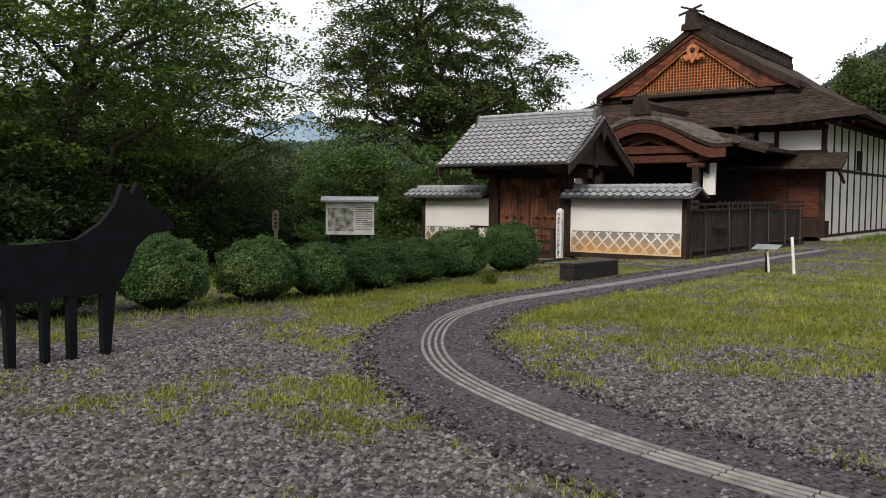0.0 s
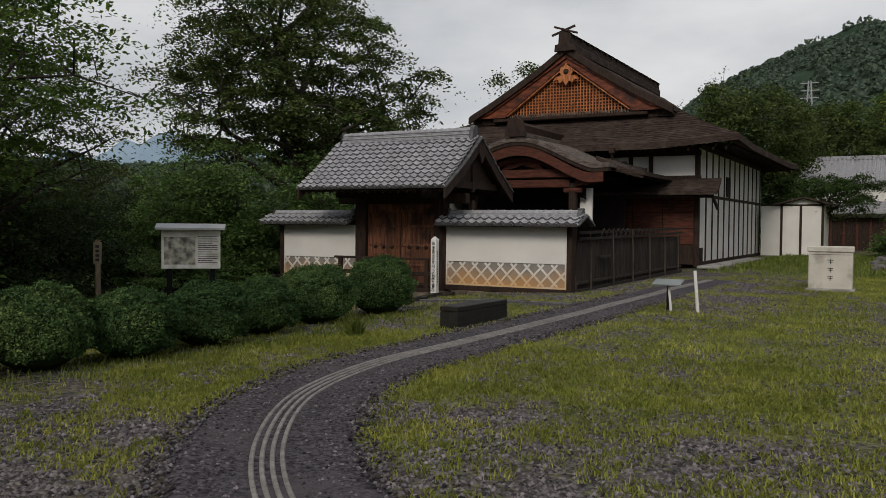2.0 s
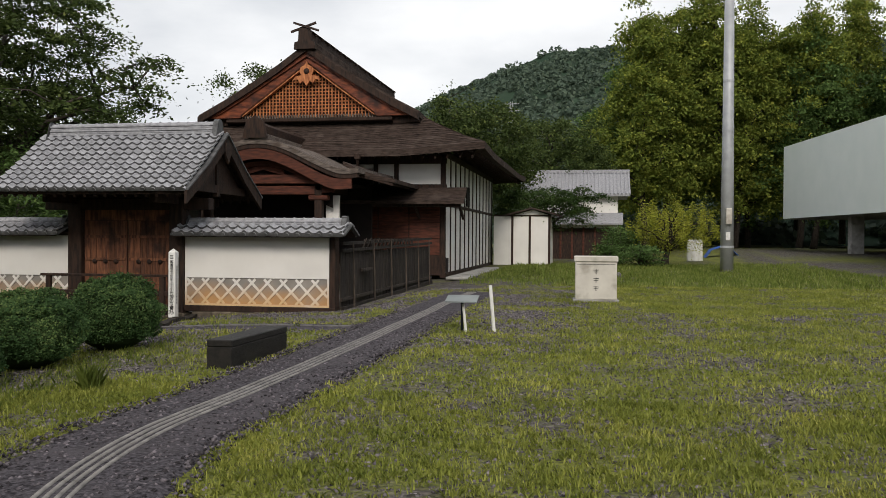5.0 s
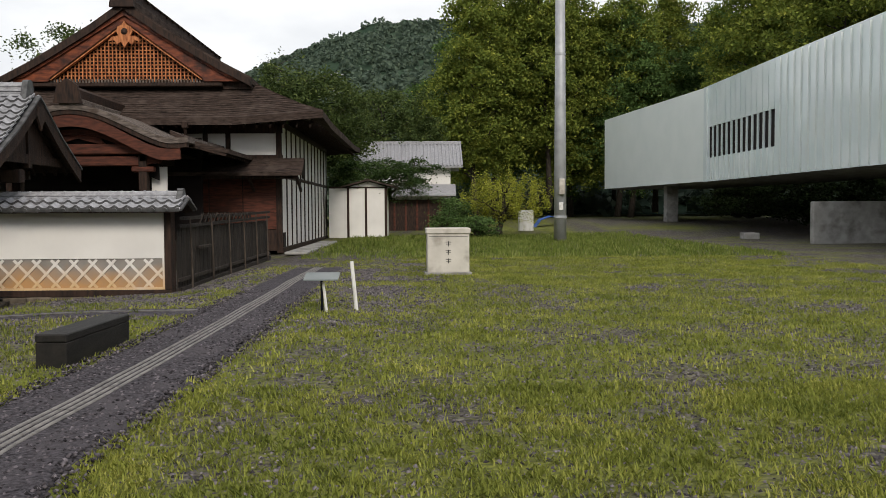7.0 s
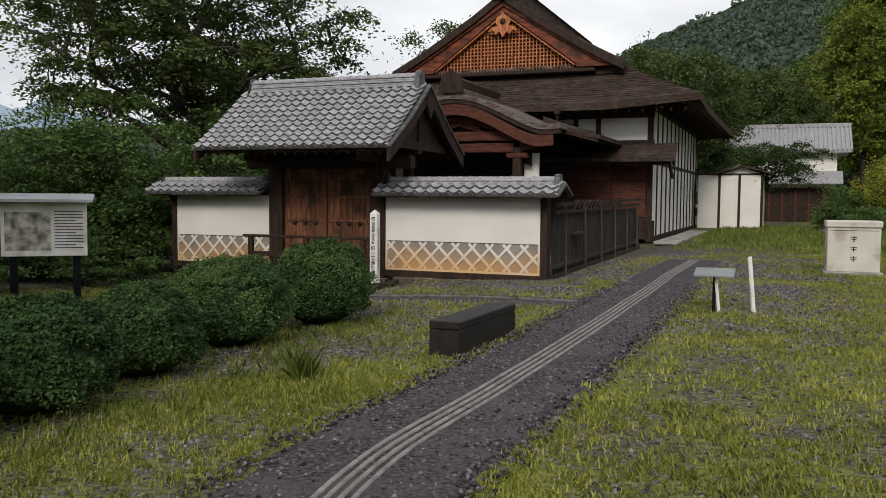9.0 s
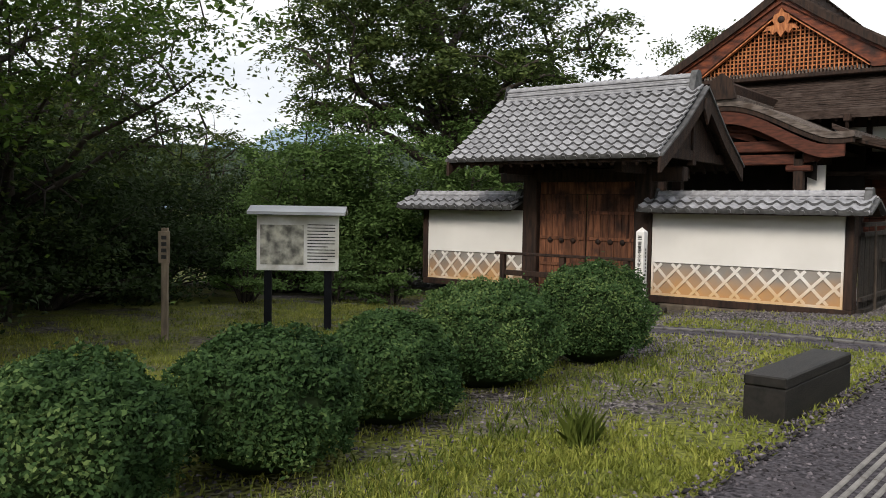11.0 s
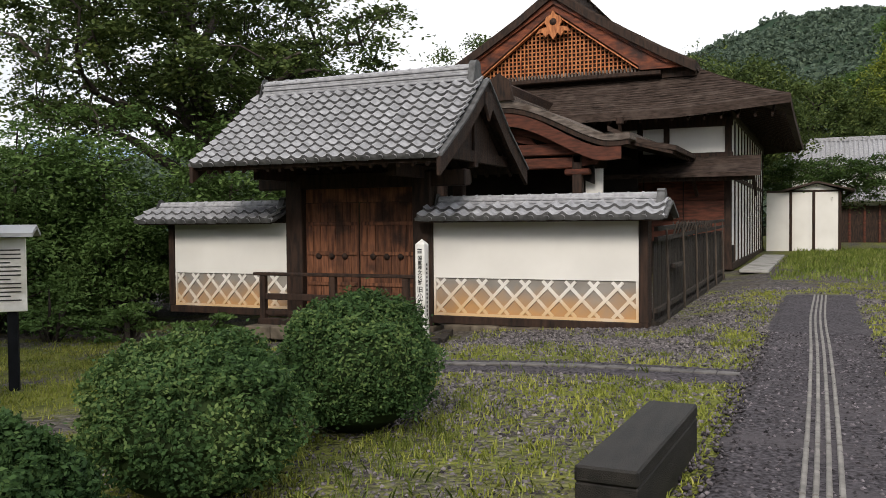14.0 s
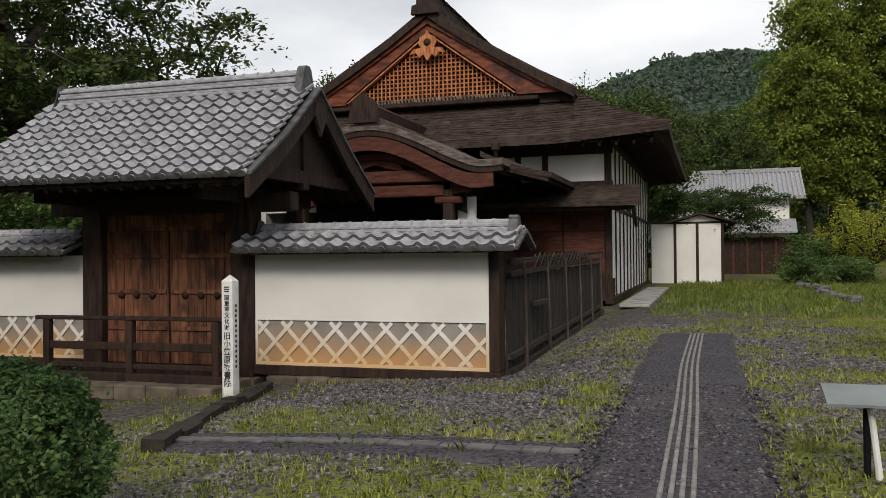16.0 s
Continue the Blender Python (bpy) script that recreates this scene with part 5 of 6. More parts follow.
# black animal cut-out standing in the gravel
beast = [(3.35, 0.72), (3.3, 1.05), (3.45, 1.18), (3.9, 1.15), (4.5, 1.14), (4.95, 1.17), (5.2, 1.32), (5.36, 1.5), (5.45, 1.72), (5.55, 1.6), (5.62, 1.74), (5.72, 1.56), (6.0, 1.36), (6.06, 1.26), (5.75, 1.2), (5.6, 1.08), (5.5, 0.86), (5.36, 0.66), (5.29, 0.0), (5.215, 0.0), (5.2, 0.62), (4.945, 0.62), (4.935, 0.0), (4.86, 0.0), (4.85, 0.62), (4.675, 0.62), (4.665, 0.0), (4.60, 0.0), (4.59, 0.6), (4.35, 0.6), (4.34, 0.0), (4.265, 0.0), (4.25, 0.66), (3.8, 0.68)]
tagged(part("animal_cutout", Mesh().prism(beast, "x", -7.70, -7.62), M_STEEL), "flat black steel animal silhouette standing in gravel", "sculpture")


# ---- planting ----
def clump_points(tips, n, sx, sz):
    tips = np.array(tips)
    k = rng.integers(0, len(tips), n)
    return tips[k] + rng.normal(size=(n, 3)) * np.array([sx, sx, sz])


def tree(name, label, at, h, r, trunk_r, mat, n_leaf, leaf, lo=0.3, limbs=11, lean=(0, 0), sx=0.5, sz=0.16, flat=0.55, seed=1, category="tree", group="", pads=150, cone=0.0):
    """A tree: bent trunk, limbs, and twigs that carry flat drooping sprays of leaves with gaps between them."""
    rnd = random.Random(seed)
    t = thing(name, label, category, (at[0], at[1], level(at[0], at[1])), group=group)
    wood = Mesh()
    trunk = []
    for i in range(8):
        u = i / 7
        trunk.append(Vector((lean[0] * u + 0.05 * r * math.sin(5 * u + seed), lean[1] * u + 0.05 * r * math.cos(4 * u + seed), h * 0.88 * u - 0.1)))
    wood.tube(trunk, [trunk_r * (1.5, 1.12, 1.0, 0.85, 0.68, 0.5, 0.3, 0.1)[i] for i in range(8)], 9)
    zc, hz = h * (1 + lo) / 2, h * (1 - lo) / 2
    spots, tries = [], 0
    gap = 1.15 * r / pads ** (1 / 3)
    while len(spots) < pads and tries < pads * 40:
        tries += 1
        d = Vector((rnd.gauss(0, 1), rnd.gauss(0, 1), rnd.gauss(0, 1))).normalized()
        k = (0.28 + 0.72 * rnd.random() ** 0.55) * (1 + 0.38 * noise.noise(d * 1.9 + Vector((seed, 0, 0))))
        z = d.z * k
        wide = 1 - cone * max(0, z) if cone else 1.0
        p = Vector((d.x * k * r * wide, d.y * k * r * wide, zc + z * hz * (0.85 if z < 0 else 1.0)))
        f = p.z / h
        p.x += lean[0] * f
        p.y += lean[1] * f
        if all((p - q).length > gap * 0.62 for q in spots):
            spots.append(p)
    nodes = [(q, trunk_r * 0.3) for q in trunk[3:]]
    for i, e in enumerate(spots[:limbs]):
        flatd = math.hypot(e.x - lean[0] * e.z / h, e.y - lean[1] * e.z / h)
        zs = max(h * lo * 0.55 + 0.2, min(h * 0.8, e.z - flatd * rnd.uniform(0.35, 0.8)))
        k = min(6.99, max(0, (zs + 0.1) / (h * 0.88) * 7))
        j = int(k)
        a = trunk[j].lerp(trunk[j + 1], k - j)
        c = a.lerp(e, 0.45) + Vector((rnd.uniform(-0.1, 0.1) * r, rnd.uniform(-0.1, 0.1) * r, 0.12 * flatd))
        pts = []
        for q in range(8):
            w = q / 7
            pts.append(a * (1 - w) ** 2 + c * 2 * w * (1 - w) + e * w * w + Vector((rnd.uniform(-1, 1), rnd.uniform(-1, 1), rnd.uniform(-1, 1))) * 0.025 * r * (0 < q < 7))
        lr = trunk_r * (0.55 - 0.3 * zs / h)
        wood.tube(pts, [lr * (1 - 0.125 * q) for q in range(8)], 6)
        nodes += [(q, lr * 0.35) for q in pts[2:]]
    for e in spots[limbs:]:
        a, lr = min(nodes, key=lambda q: (q[0] - e).length + 0.6 * max(0, q[0].z - e.z))
        c = a.lerp(e, 0.5) + Vector((rnd.uniform(-0.06, 0.06) * r, rnd.uniform(-0.06, 0.06) * r, 0.04 * r))
        wood.tube([a, c, e], [lr, lr * 0.7, lr * 0.25], 4)
        if len(nodes) < 260:
            nodes += [(c, lr * 0.7), (e, lr * 0.5)]
    part("trunk", wood, M_BARK, t, smooth=True)
    s = np.array([q[:] for q in spots])
    k = rng.integers(0, len(s), n_leaf)
    scale = rng.uniform(0.65, 1.3, len(s))[k][:, None]
    off = rng.normal(size=(n_leaf, 3)) * np.array([sx, sx, sz]) * scale
    far = np.hypot(off[:, 0], off[:, 1])
    off[:, 2] -= 0.22 * far ** 2 / sx
    part("crown", leaves("crown", s[k] + off, leaf, leaf * 0.52, mat, flat), mat, t)
    return t


def shrub(name, label, at, h, r, mat, n_leaf, leaf, seed=1, group="", lumps=60):
    """A loose shrub: stems from the ground and leafy lumps of uneven size."""
    rnd = random.Random(seed)
    t = thing(name, label, "shrub", (at[0], at[1], level(at[0], at[1])), group=group)
    wood = Mesh()
    tips = []
    for i in range(lumps):
        a, u = rnd.uniform(0, 6.283), rnd.random() ** 0.6
        rr = r * u * rnd.uniform(0.75, 1.1)
        z = h * (0.15 + 0.85 * rnd.random() ** 0.8) * math.sqrt(max(0.12, 1 - (u * 0.9) ** 2))
        e = Vector((math.cos(a) * rr, math.sin(a) * rr, z))
        tips.append(e[:])
        wood.tube([(0.1 * math.cos(a), 0.1 * math.sin(a), -0.05), (e.x * 0.4, e.y * 0.4, z * 0.6), e], [0.035, 0.025, 0.008], 5)
    part("stem", wood, M_BARK, t)
    pts = clump_points(tips, n_leaf, r * 0.17, h * 0.035)
    pts[:, 2] -= 0.05 * h * rng.random(len(pts))
    pts[:, 2] = np.maximum(pts[:, 2], 0.02)
    part("foliage", leaves("foliage", pts, leaf, leaf * 0.5, mat, 0.45), mat, t)
    return t


def clipped_bush(at, r, h, seed):
    """A clipped round bush: a close shell of small leaves round a core coloured dark for inner shade."""
    g = np.random.default_rng(seed)
    t = thing("clipped_bush", "dense rounded clipped green azalea bush", "bush", (at[0], at[1], level(at[0], at[1])), group="clipped bushes in a row")
    n = 25000
    d = g.normal(size=(n, 3))
    d /= np.linalg.norm(d, axis=1)[:, None]
    d[:, 2] = np.where(d[:, 2] < -0.55, -d[:, 2], d[:, 2])
    lump = np.array([1 + 0.22 * noise.noise((p[0] * 2.1 + seed, p[1] * 2.1, p[2] * 2.1)) + 0.12 * noise.noise((p[0] * 7, p[1] * 7 + seed, p[2] * 7)) for p in d])
    depth = 1 - np.abs(g.normal(size=n)) * 0.075 + (g.random(n) < 0.04) * g.random(n) * 0.12
    c = d * (lump * depth)[:, None] * np.array([r, r, h * 0.56]) + np.array([0, 0, h * 0.47])
    c[:, 2] = np.maximum(c[:, 2], 0.02)
    part("foliage", leaves("foliage", c, 0.038, 0.021, M_LEAF_BOX, 0.3, d), M_LEAF_BOX, t)
    # Dark sheet core: the bush's inner shade is put into its colour.
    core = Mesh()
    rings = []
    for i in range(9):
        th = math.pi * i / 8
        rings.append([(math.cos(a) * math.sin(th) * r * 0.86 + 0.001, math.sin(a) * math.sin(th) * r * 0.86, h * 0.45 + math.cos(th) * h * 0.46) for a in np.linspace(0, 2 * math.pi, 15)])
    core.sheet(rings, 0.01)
    part("shade_core", core, M_LEAF_SHADE, t)
    return t


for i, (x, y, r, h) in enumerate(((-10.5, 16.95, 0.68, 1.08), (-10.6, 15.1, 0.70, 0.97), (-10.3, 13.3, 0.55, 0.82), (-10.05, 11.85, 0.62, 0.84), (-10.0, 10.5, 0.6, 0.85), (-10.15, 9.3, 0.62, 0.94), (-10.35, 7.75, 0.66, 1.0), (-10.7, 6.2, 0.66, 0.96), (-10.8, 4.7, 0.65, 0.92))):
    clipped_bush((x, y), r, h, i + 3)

tree("cherry_tree", "large spreading old tree with dark layered foliage", (-22.6, 31.4), 12.6, 5.4, 0.46, M_LEAF_BIG, 80000, 0.17, 0.27, 22, (-2.4, -0.8), 0.40, 0.12, seed=4, pads=270)
tree("maple_tree", "broad maple with layered fresh green leaves", (-18.0, 10.6), 9.6, 4.8, 0.2, M_LEAF_MAPLE, 62000, 0.115, 0.08, 18, (0.3, 0.3), 0.44, 0.06, seed=9, pads=250, cone=0.3)
tree("maple_tree", "tall maple with dark layered sparse leaves", (-21.5, 15.2), 8.6, 3.8, 0.18, M_LEAF_BIG, 20000, 0.12, 0.15, 14, (0.0, 0.2), 0.40, 0.06, seed=12, pads=150, cone=0.35)
tree("cherry_tree", "thin open tree with sparse dark leaves", (-28.6, 20.6), 9.8, 3.7, 0.2, M_LEAF_BIG, 9500, 0.14, 0.3, 15, (-0.4, 0.2), 0.34, 0.06, seed=21, pads=110)
tree("cherry_tree", "thin open tree with sparse dark leaves", (-31.0, 27.0), 6.2, 3.0, 0.16, M_LEAF_BIG, 8000, 0.14, 0.3, 14, (-0.2, 0.1), 0.34, 0.06, seed=25, pads=80)
tree("maple_tree", "tall maple in shade beside the yard", (-19.5, 5.5), 9.5, 4.4, 0.2, M_LEAF_MAPLE, 40000, 0.12, 0.08, 14, (0.4, 0.1), 0.44, 0.06, seed=31, pads=200)
for i, (x, y, h, r) in enumerate(((-22.6, 25.8, 5.6, 2.2), (-23.6, 24.4, 4.8, 2.0), (-20.6, 28.2, 5.0, 2.0))):
    tree("small_tree", "small arching light green tree beyond the wall", (x, y), h, r, 0.08, M_LEAF_MID, 13000, 0.13, 0.12, 10, (0.3, 0.1), 0.28, 0.11, seed=200 + i, pads=90, group="small trees by the wall")
# Shade between the trunks comes from these shrubs' darkened leaf colour.
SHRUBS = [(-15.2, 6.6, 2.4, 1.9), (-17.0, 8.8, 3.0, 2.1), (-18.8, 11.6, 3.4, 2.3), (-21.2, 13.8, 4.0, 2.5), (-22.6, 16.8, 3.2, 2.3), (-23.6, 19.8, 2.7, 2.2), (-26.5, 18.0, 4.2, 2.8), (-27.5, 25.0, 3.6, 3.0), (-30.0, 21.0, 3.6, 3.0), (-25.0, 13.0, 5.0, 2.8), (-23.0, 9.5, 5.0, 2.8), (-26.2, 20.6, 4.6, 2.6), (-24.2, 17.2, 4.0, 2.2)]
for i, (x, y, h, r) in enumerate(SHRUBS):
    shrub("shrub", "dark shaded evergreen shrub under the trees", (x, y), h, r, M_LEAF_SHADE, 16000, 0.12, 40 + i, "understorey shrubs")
for i, (x, y, h, r) in enumerate(((-23.2, 23.4, 3.2, 2.0), (-21.6, 25.4, 2.6, 1.5), (-21.8, 28.8, 3.6, 2.0), (-18.2, 29.8, 3.2, 1.8), (-26.0, 28.5, 3.8, 2.6), (-24.8, 26.0, 4.6, 2.2))):
    shrub("shrub", "loose light green shrub by the wall", (x, y), h, r, M_LEAF_MID, 16000, 0.12, 60 + i, "light green shrubs", 50)
for i, (x, y, h, r) in enumerate(((-20.4, 22.6, 1.1, 0.9), (-19.2, 23.4, 0.8, 0.8), (-17.8, 23.9, 0.6, 0.6), (-21.0, 20.5, 1.2, 0.9))):
    shrub("shrub", "low weedy green shrub at the wall's foot", (x, y), h, r, M_LEAF_MID, 1600, 0.11, 80 + i, "low weeds by the wall", 14)

tree("pine_tree", "low spreading pine beside the white shed", (-6.6, 61.8), 5.4, 3.4, 0.2, M_LEAF_PINE, 20000, 0.16, 0.45, 9, (0.2, 0), 0.45, 0.10, seed=51, pads=60)
tree("plum_tree", "small yellow-green garden tree with upright twigs", (1.2, 62.0), 3.9, 3.1, 0.2, M_LEAF_YEL, 12000, 0.13, 0.22, 16, (0.1, 0), 0.16, 0.26, seed=55, pads=90)
shrub("shrub", "round dark green garden shrub", (-1.9, 61.5), 2.6, 1.5, M_LEAF_MID, 4500, 0.16, 91, "garden shrubs")
shrub("shrub", "low green garden shrub", (-0.6, 57.0), 1.4, 1.2, M_LEAF_MID, 3000, 0.14, 92, "garden shrubs")
shrub("shrub", "low green garden shrub", (-2.6, 56.5), 1.6, 1.1, M_LEAF_MID, 3000, 0.14, 93, "garden shrubs")
tagged(part("white_box", Mesh().box(2.9, 3.9, 66, 66.6, level(3.4, 66), level(3.4, 66) + 1.5, 0.03), M_WHITE), "small white box standing in the grass", "box")
for i, (x, y, h, r) in enumerate(((-13.5, 71.0, 13.0, 5.5), (-7.5, 84.0, 13.0, 5.5), (-29.5, 71.0, 16.0, 5.0), (-40.0, 66.0, 14.0, 6.0))):
    tree("broadleaf_tree", "dense green tree behind the residence", (x, y), h, r, 0.3, M_LEAF_BIG, 42000, 0.28, 0.2, 16, (0.2, 0), 0.6, 0.3, seed=100 + i, flat=0.3, pads=150, group="trees behind the house")
tree("bare_tree", "nearly leafless tree rising above the others", (-15.5, 75.0), 15.6, 3.2, 0.14, M_LEAF_BIG, 250, 0.3, 0.5, 8, (0.3, 0), 0.3, 0.2, seed=120, pads=40)
# Shrubs in the shade-dark leaf colour, added to darken the view beneath the museum.
for i in range(8):
    shrub("shrub", "added shade-dark shrub beyond the raised building", (25.5 + 1.2 * (i % 2), 46 + i * 6.0), 4.2, 3.4, M_LEAF_SHADE, 5000, 0.3, 300 + i, "shrubs beyond the museum", 40)
protos = []
for i, mat in enumerate((M_LEAF_BAM, M_LEAF_BAM, M_LEAF_MID)):
    protos.append(tree("bamboo_clump" if i < 2 else "broadleaf_tree", "tall arching yellow-green bamboo clump" if i < 2 else "tall green tree among the bamboo", (4 + 7 * i, 99 - 2 * i), (27, 25, 21)[i], (4.6, 5.0, 5.4)[i], 0.25, mat, 38000, 0.36, 0.06, 24, (0.8, -0.5), 0.66, 0.34, seed=130 + i, flat=0.2, pads=170, cone=0.4, category="bamboo" if i < 2 else "tree", group="grove behind the museum"))
k = 0
for x, y in ((-1, 104), (1.5, 92), (9, 93), (13, 104), (17, 96), (22, 100), (27, 94), (31, 101), (27, 84), (34, 88), (29, 74), (33, 64), (30, 54), (36, 76), (38, 95), (34, 45), (45, 70), (44, 55), (6, 108), (19, 108)):
    k += 1
    copy_thing(protos[(k * 2) % 3], pose(x, y, level(x, y) - 0.2 + (k % 4) * 0.4, 0, 0, 67 * k))


# ---- hills ----
def hill(name, label, yaws, radii, height, mat, bump, n_leaf=0, leaf=4.0, leaf_mat=None):
    v = []
    for r in radii:
        for a in yaws:
            x, y = -r * math.sin(radians(a)), r * math.cos(radians(a))
            z = height(a, r)
            z += bump * noise.fractal((x * 0.012, y * 0.012, 2.0), 0.9, 2.0, 4) * (r > radii[0])
            v.append((x, y, z))
    n = len(yaws)
    i = np.arange((len(radii) - 1) * (n - 1))
    o = (i // (n - 1)) * n + i % (n - 1)
    v = np.array(v)
    me = mesh_np(name, v, np.stack([o, o + 1, o + n + 1, o + n], 1), mat)
    tagged(new(name, me), label, "hill", kind="structure")
    if n_leaf:
        k = rng.integers(0, len(o), n_leaf)
        w = rng.random((n_leaf, 2))
        p = (v[o[k]] * (1 - w[:, :1]) + v[o[k] + 1] * w[:, :1]) * (1 - w[:, 1:]) + (v[o[k] + n] * (1 - w[:, :1]) + v[o[k] + n + 1] * w[:, :1]) * w[:, 1:]
        # each tree a lumpy crown of leaf sprays on the slope
        q = np.repeat(p, 26, axis=0)
        d = rng.normal(size=q.shape)
        d /= np.linalg.norm(d, axis=1)[:, None]
        d[:, 2] = np.abs(d[:, 2])
        size = np.repeat(leaf * rng.uniform(0.6, 1.3, n_leaf), 26)[:, None]
        q += d * size * np.array([1.0, 1.0, 1.25])
        tagged(new(name + "_trees", leaves(name + "_trees", q, leaf * 0.85, leaf * 0.6, leaf_mat, 0.25, d)), "dense woodland covering the hillside", "woodland", kind="stuff")


HILL = ((-60, 10.5), (-20, 11.0), (-5, 11.6), (-1, 11.9), (3, 11.7), (6, 10.8), (10, 8.9), (14, 6.6), (20, 4.6), (28, 4.2), (45, 3.5), (60, 3.2))


def skyline(a):
    return math.tan(radians(np.interp(a, [p[0] for p in HILL], [p[1] for p in HILL])))


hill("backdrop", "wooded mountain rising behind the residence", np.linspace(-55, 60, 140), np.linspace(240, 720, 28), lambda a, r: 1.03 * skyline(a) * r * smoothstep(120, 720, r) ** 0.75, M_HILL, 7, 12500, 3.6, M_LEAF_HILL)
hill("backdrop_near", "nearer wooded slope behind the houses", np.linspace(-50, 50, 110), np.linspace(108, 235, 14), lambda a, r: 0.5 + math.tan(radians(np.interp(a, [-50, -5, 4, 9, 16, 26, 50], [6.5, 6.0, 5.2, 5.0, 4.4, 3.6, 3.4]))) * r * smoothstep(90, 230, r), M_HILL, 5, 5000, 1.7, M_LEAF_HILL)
hill("backdrop_far", "far hazy blue mountain range", np.linspace(15, 100, 90), np.linspace(2000, 2600, 6), lambda a, r: (0.055 + 0.045 * math.exp(-((a - 47) / 6.0) ** 2) + 0.03 * math.exp(-((a - 66) / 9.0) ** 2)) * r * smoothstep(1900, 2600, r) - 20, M_FAR, 60)
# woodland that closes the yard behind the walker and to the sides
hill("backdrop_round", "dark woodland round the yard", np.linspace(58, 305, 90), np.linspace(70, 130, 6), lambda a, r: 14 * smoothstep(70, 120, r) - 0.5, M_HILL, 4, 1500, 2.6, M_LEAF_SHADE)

tower = thing("transmission_tower", "slender grey lattice power pylon on the hillside", "pylon", (-46, 440, 44))
for s, q in ((1, 1), (1, -1), (-1, 1), (-1, -1)):
    part("leg", Mesh().beam((s * 2.4, q * 2.4, -6), (s * 0.5, q * 0.5, 27), 0.35, 0.35), M_GALV, tower)
for i in range(7):
    z, w = i * 3.6, 2.1 - i * 0.25
    part("brace", Mesh().beam((-w, -w, z), (w, -w, z + 3.4), 0.22, 0.22), M_GALV, tower)
    part("brace", Mesh().beam((w, -w, z), (-w, -w, z + 3.4), 0.22, 0.22), M_GALV, tower)
for z in (19, 22.5, 26):
    part("cross_arm", Mesh().beam((-4, 0, z), (4, 0, z), 0.35, 0.35), M_GALV, tower)


# ---- grass, weeds and loose gravel ----
def blades(name, roots, height, width, mat, label, bend=0.5):
    """Grass: one bent blade of two faces at each root."""
    n = len(roots)
    a = rng.uniform(0, 2 * math.pi, n)
    d = np.stack([np.cos(a), np.sin(a), np.zeros(n)], 1)
    s = np.stack([-np.sin(a), np.cos(a), np.zeros(n)], 1)
    h = (height * rng.uniform(0.5, 1.3, n))[:, None] * np.array([0, 0, 1.0])
    lean = d * (height * bend * rng.uniform(0.2, 1.2, n))[:, None]
    w = s * (width * rng.uniform(0.7, 1.3, n) / 2)[:, None]
    v = np.stack([roots - w, roots + w, roots + h * 0.6 + lean * 0.35 + w * 0.7, roots + h + lean, roots + h * 0.6 + lean * 0.35 - w * 0.7], 1).reshape(-1, 3)
    o = np.arange(n)[:, None] * 5
    me = mesh_np(name, v, o + np.arange(5)[None, :], mat)
    return tagged(new(name, me), label, "grass", kind="stuff")


def scatter(n, x0, x1, y0, y1, keep):
    out = []
    for x, y in zip(rng.uniform(x0, x1, n), rng.uniform(y0, y1, n)):
        if keep(x, y):
            out.append((x, y, level(x, y) - 0.004))
    return np.array(out)


def on_lawn(x, y):
    c = cover(x, y)
    if c < 0.45 or random.random() > (c - 0.40) * 2.3:
        return False
    e = path_gap(x, y)
    return e > 0.70 + 0.1 * random.random() and not (-11.6 < x < -7.5 and 19.7 < y < 20.6) and not (x < -9.5 and y > 25.0)


def tufts(roots, per, spread):
    k = np.repeat(roots, per, axis=0)
    k[:, :2] += rng.normal(size=(len(k), 2)) * spread
    return k


near = tufts(scatter(34000, -9.3, 4.5, 3.0, 14.0, on_lawn), 7, 0.035)
blades("grass", near, np.full(len(near), 0.05), np.full(len(near), 0.011), M_GRASS, "short yellow-green grass growing through gravel", 0.9)
far = tufts(scatter(34000, -9.0, 9.0, 13.0, 36.0, on_lawn), 5, 0.05)
blades("grass", far, np.full(len(far), 0.055), np.full(len(far), 0.016), M_GRASS, "short yellow-green grass growing through gravel", 0.9)
left = tufts(scatter(14000, -21.0, -8.6, 7.0, 25.0, on_lawn), 5, 0.05)
blades("grass", left, np.full(len(left), 0.06), np.full(len(left), 0.012), M_GRASS, "rough grass round the bushes", 0.7)


back_lawn = tufts(scatter(9000, -8.2, 9.0, 35.5, 60.0, lambda x, y: cover(x, y) > 0.3 and abs(x + 8.95) > 0.6), 4, 0.09)
blades("grass", back_lawn, rng.uniform(0.05, 0.2, len(back_lawn)), np.full(len(back_lawn), 0.028), M_TALL, "taller unmown yellow-green grass behind the yard", 0.6)


def by_hedge(x, y):
    edge = float(np.interp(y, [5, 9, 12, 14, 17], [-10.0, -9.5, -9.2, -9.5, -9.8]))
    return abs(x - edge) < 0.45 * random.random() + 0.05 and path_gap(x, y) > 0.9


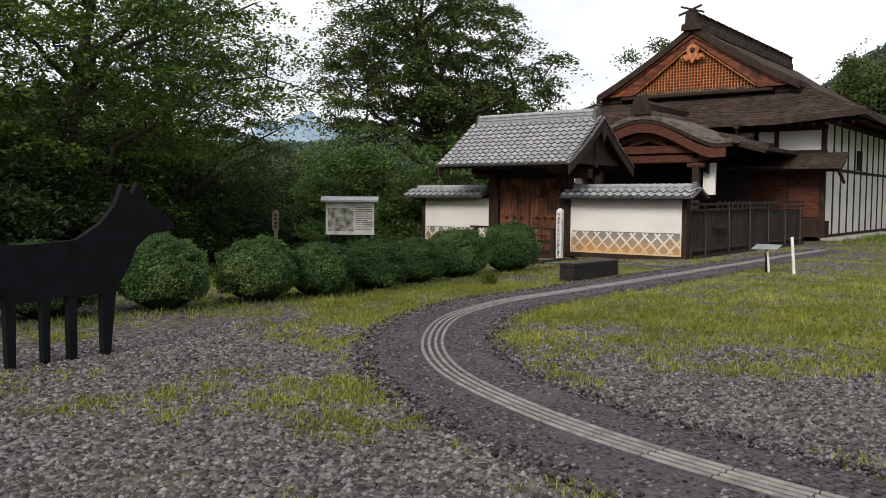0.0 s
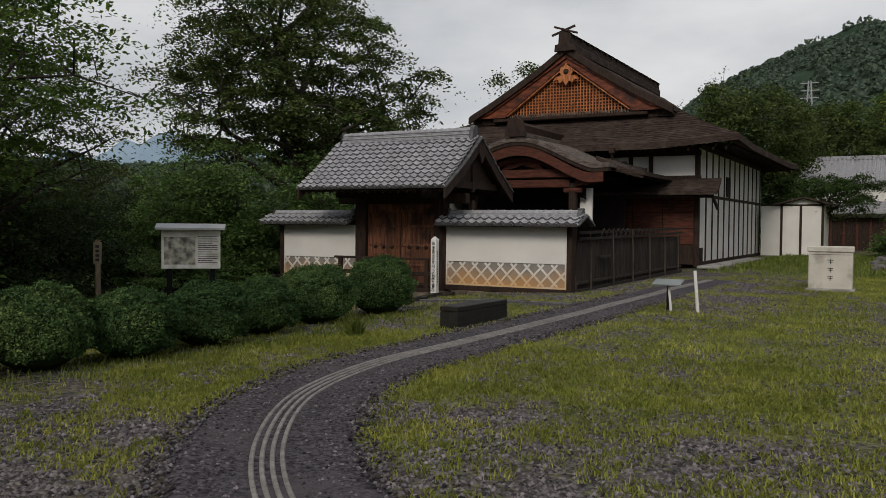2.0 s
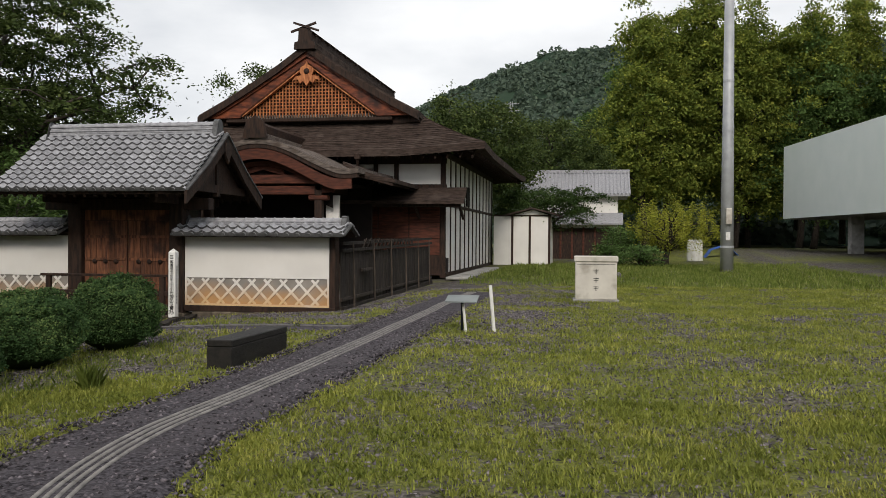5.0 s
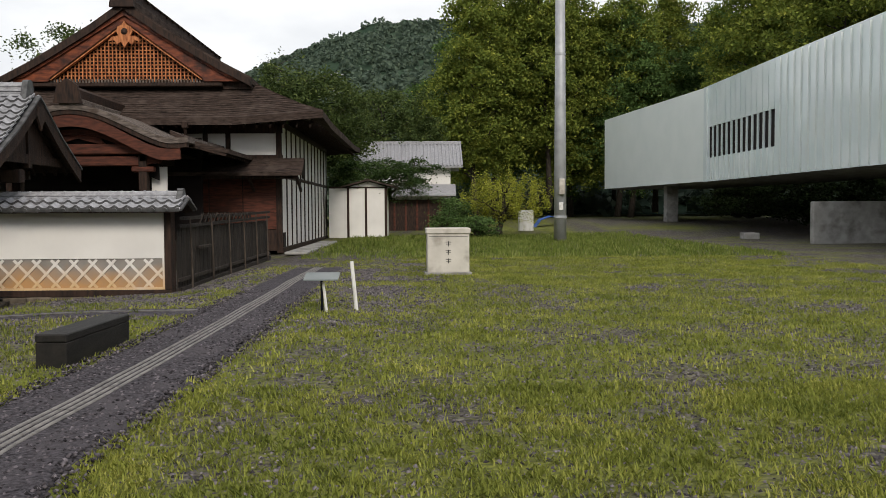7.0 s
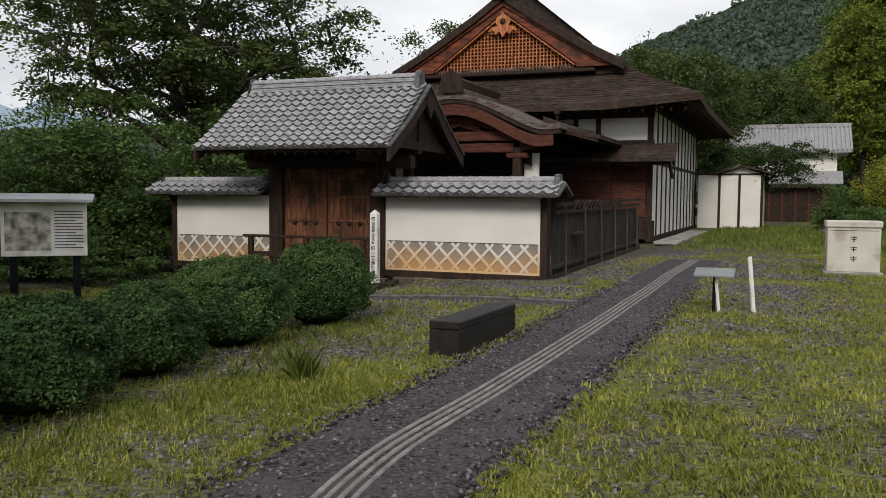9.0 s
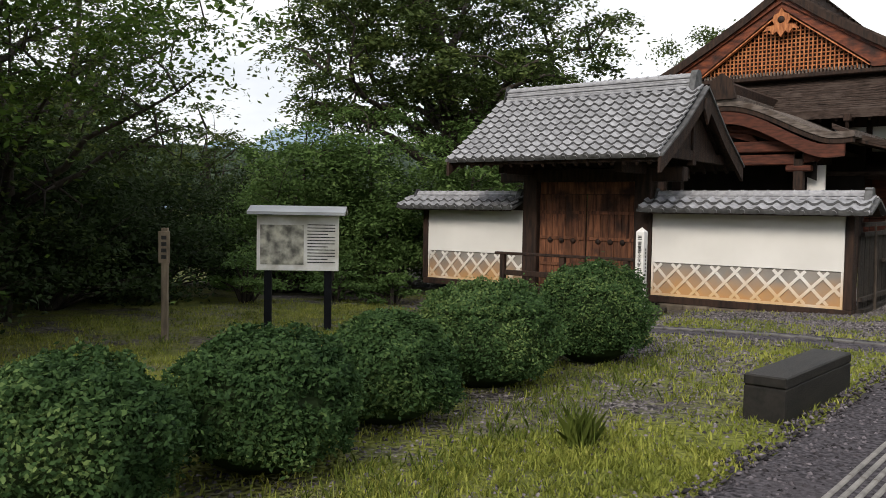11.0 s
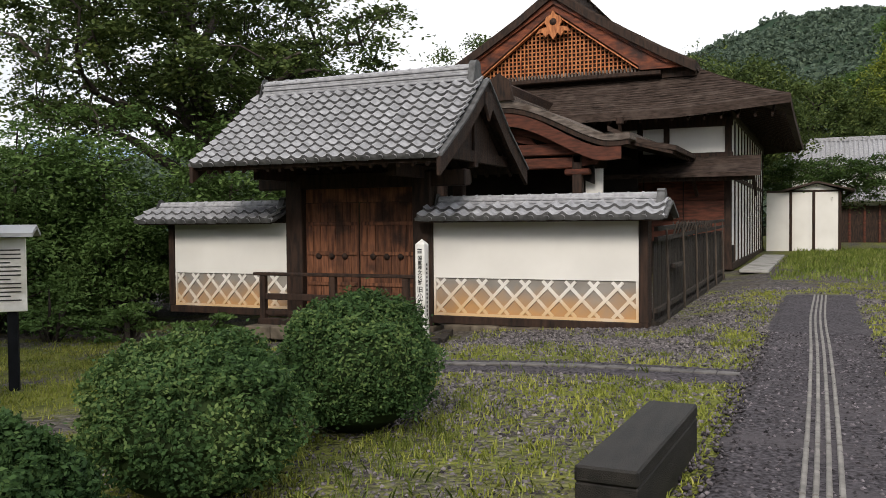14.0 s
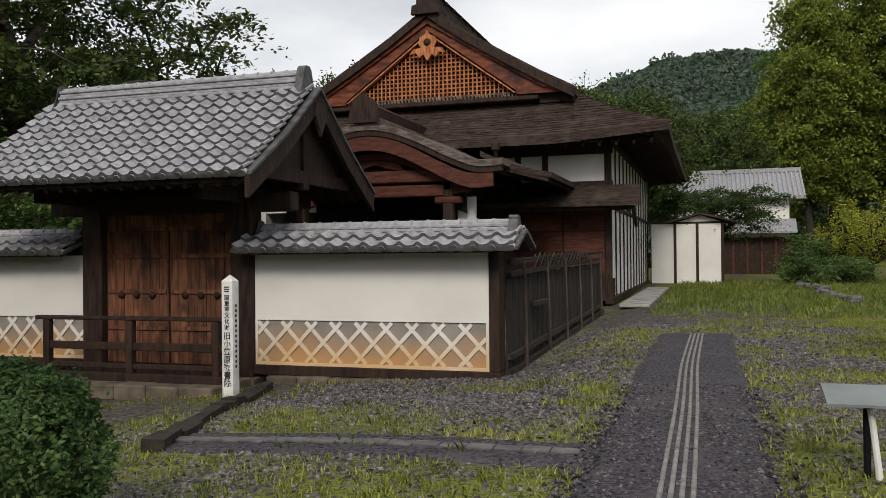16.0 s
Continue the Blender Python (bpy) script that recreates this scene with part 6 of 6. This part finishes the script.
weeds = tufts(scatter(3000, -11, -8.2, 4.0, 18.0, by_hedge), 6, 0.04)
blades("weeds", weeds, rng.uniform(0.03, 0.13, len(weeds)), np.full(len(weeds), 0.006), M_TALL, "tall weeds at the foot of the bushes", 0.5)
tall = tufts(scatter(260, -21.0, -8.6, 15.0, 24.6, lambda x, y: path_gap(x, y) > 1.0 and cover(x, y) > 0.5), 14, 0.06)
blades("weeds", tall, rng.uniform(0.04, 0.12, len(tall)), np.full(len(tall), 0.006), M_TALL, "tufts of tall pale grass", 0.6)
one = np.array([(-8.74 + 0.1 * math.cos(a) * s, 13.6 + 0.1 * math.sin(a) * s, -0.02) for a, s in zip(rng.uniform(0, 6.28, 260), rng.random(260))])
blades("grass_tuft", one, rng.uniform(0.12, 0.3, 260), np.full(260, 0.007), M_TALL, "single upright tuft of bright green grass", 0.5)


def pebbles(name, pts, size, mat):
    n = len(pts)
    base = np.array([(1, 0, 0), (-1, 0, 0), (0, 1, 0), (0, -1, 0), (0, 0, 0.7), (0, 0, -0.7)], float)
    v = base[None] * rng.uniform(0.55, 1.15, (n, 6, 1))
    a = rng.uniform(0, 6.283, n)
    c, s = np.cos(a)[:, None], np.sin(a)[:, None]
    x, y = v[..., 0] * c - v[..., 1] * s, v[..., 0] * s + v[..., 1] * c
    tilt = rng.uniform(-0.5, 0.5, (n, 1))
    z = v[..., 2] + x * tilt
    v = np.stack([x, y, z], 2) * (size * rng.uniform(0.5, 1.3, n))[:, None, None] + pts[:, None, :]
    f = np.array([(0, 2, 4), (2, 1, 4), (1, 3, 4), (3, 0, 4), (2, 0, 5), (1, 2, 5), (3, 1, 5), (0, 3, 5)])
    fs = (np.arange(n)[:, None, None] * 6 + f[None]).reshape(-1, 3)
    tagged(new(name, mesh_np(name, v.reshape(-1, 3), fs, mat)), "loose crushed grey gravel", "gravel", kind="stuff")


def on_gravel(x, y):
    return cover(x, y) < 0.5 + 0.55 * random.random() and path_gap(x, y) > 0.72


g1 = scatter(80000, -8.5, 2.5, 2.2, 10.0, on_gravel)
pebbles("gravel", g1, 0.031, M_PEBBLE)
g2 = scatter(120000, -12.0, 8.0, 9.0, 25.0, on_gravel)
pebbles("gravel", g2, 0.027, M_PEBBLE)
g4 = scatter(40000, -12.5, -3.5, 17.0, 33.0, on_gravel)
pebbles("gravel", g4, 0.036, M_PEBBLE)
g3 = scatter(60000, -8.2, 0.5, 4.5, 24.0, lambda x, y: path_gap(x, y) < 0.85 and path_gap(x, y) > 0.2)
g3[:, 2] += 0.03
pebbles("grit", g3, 0.024, M_GRIT)
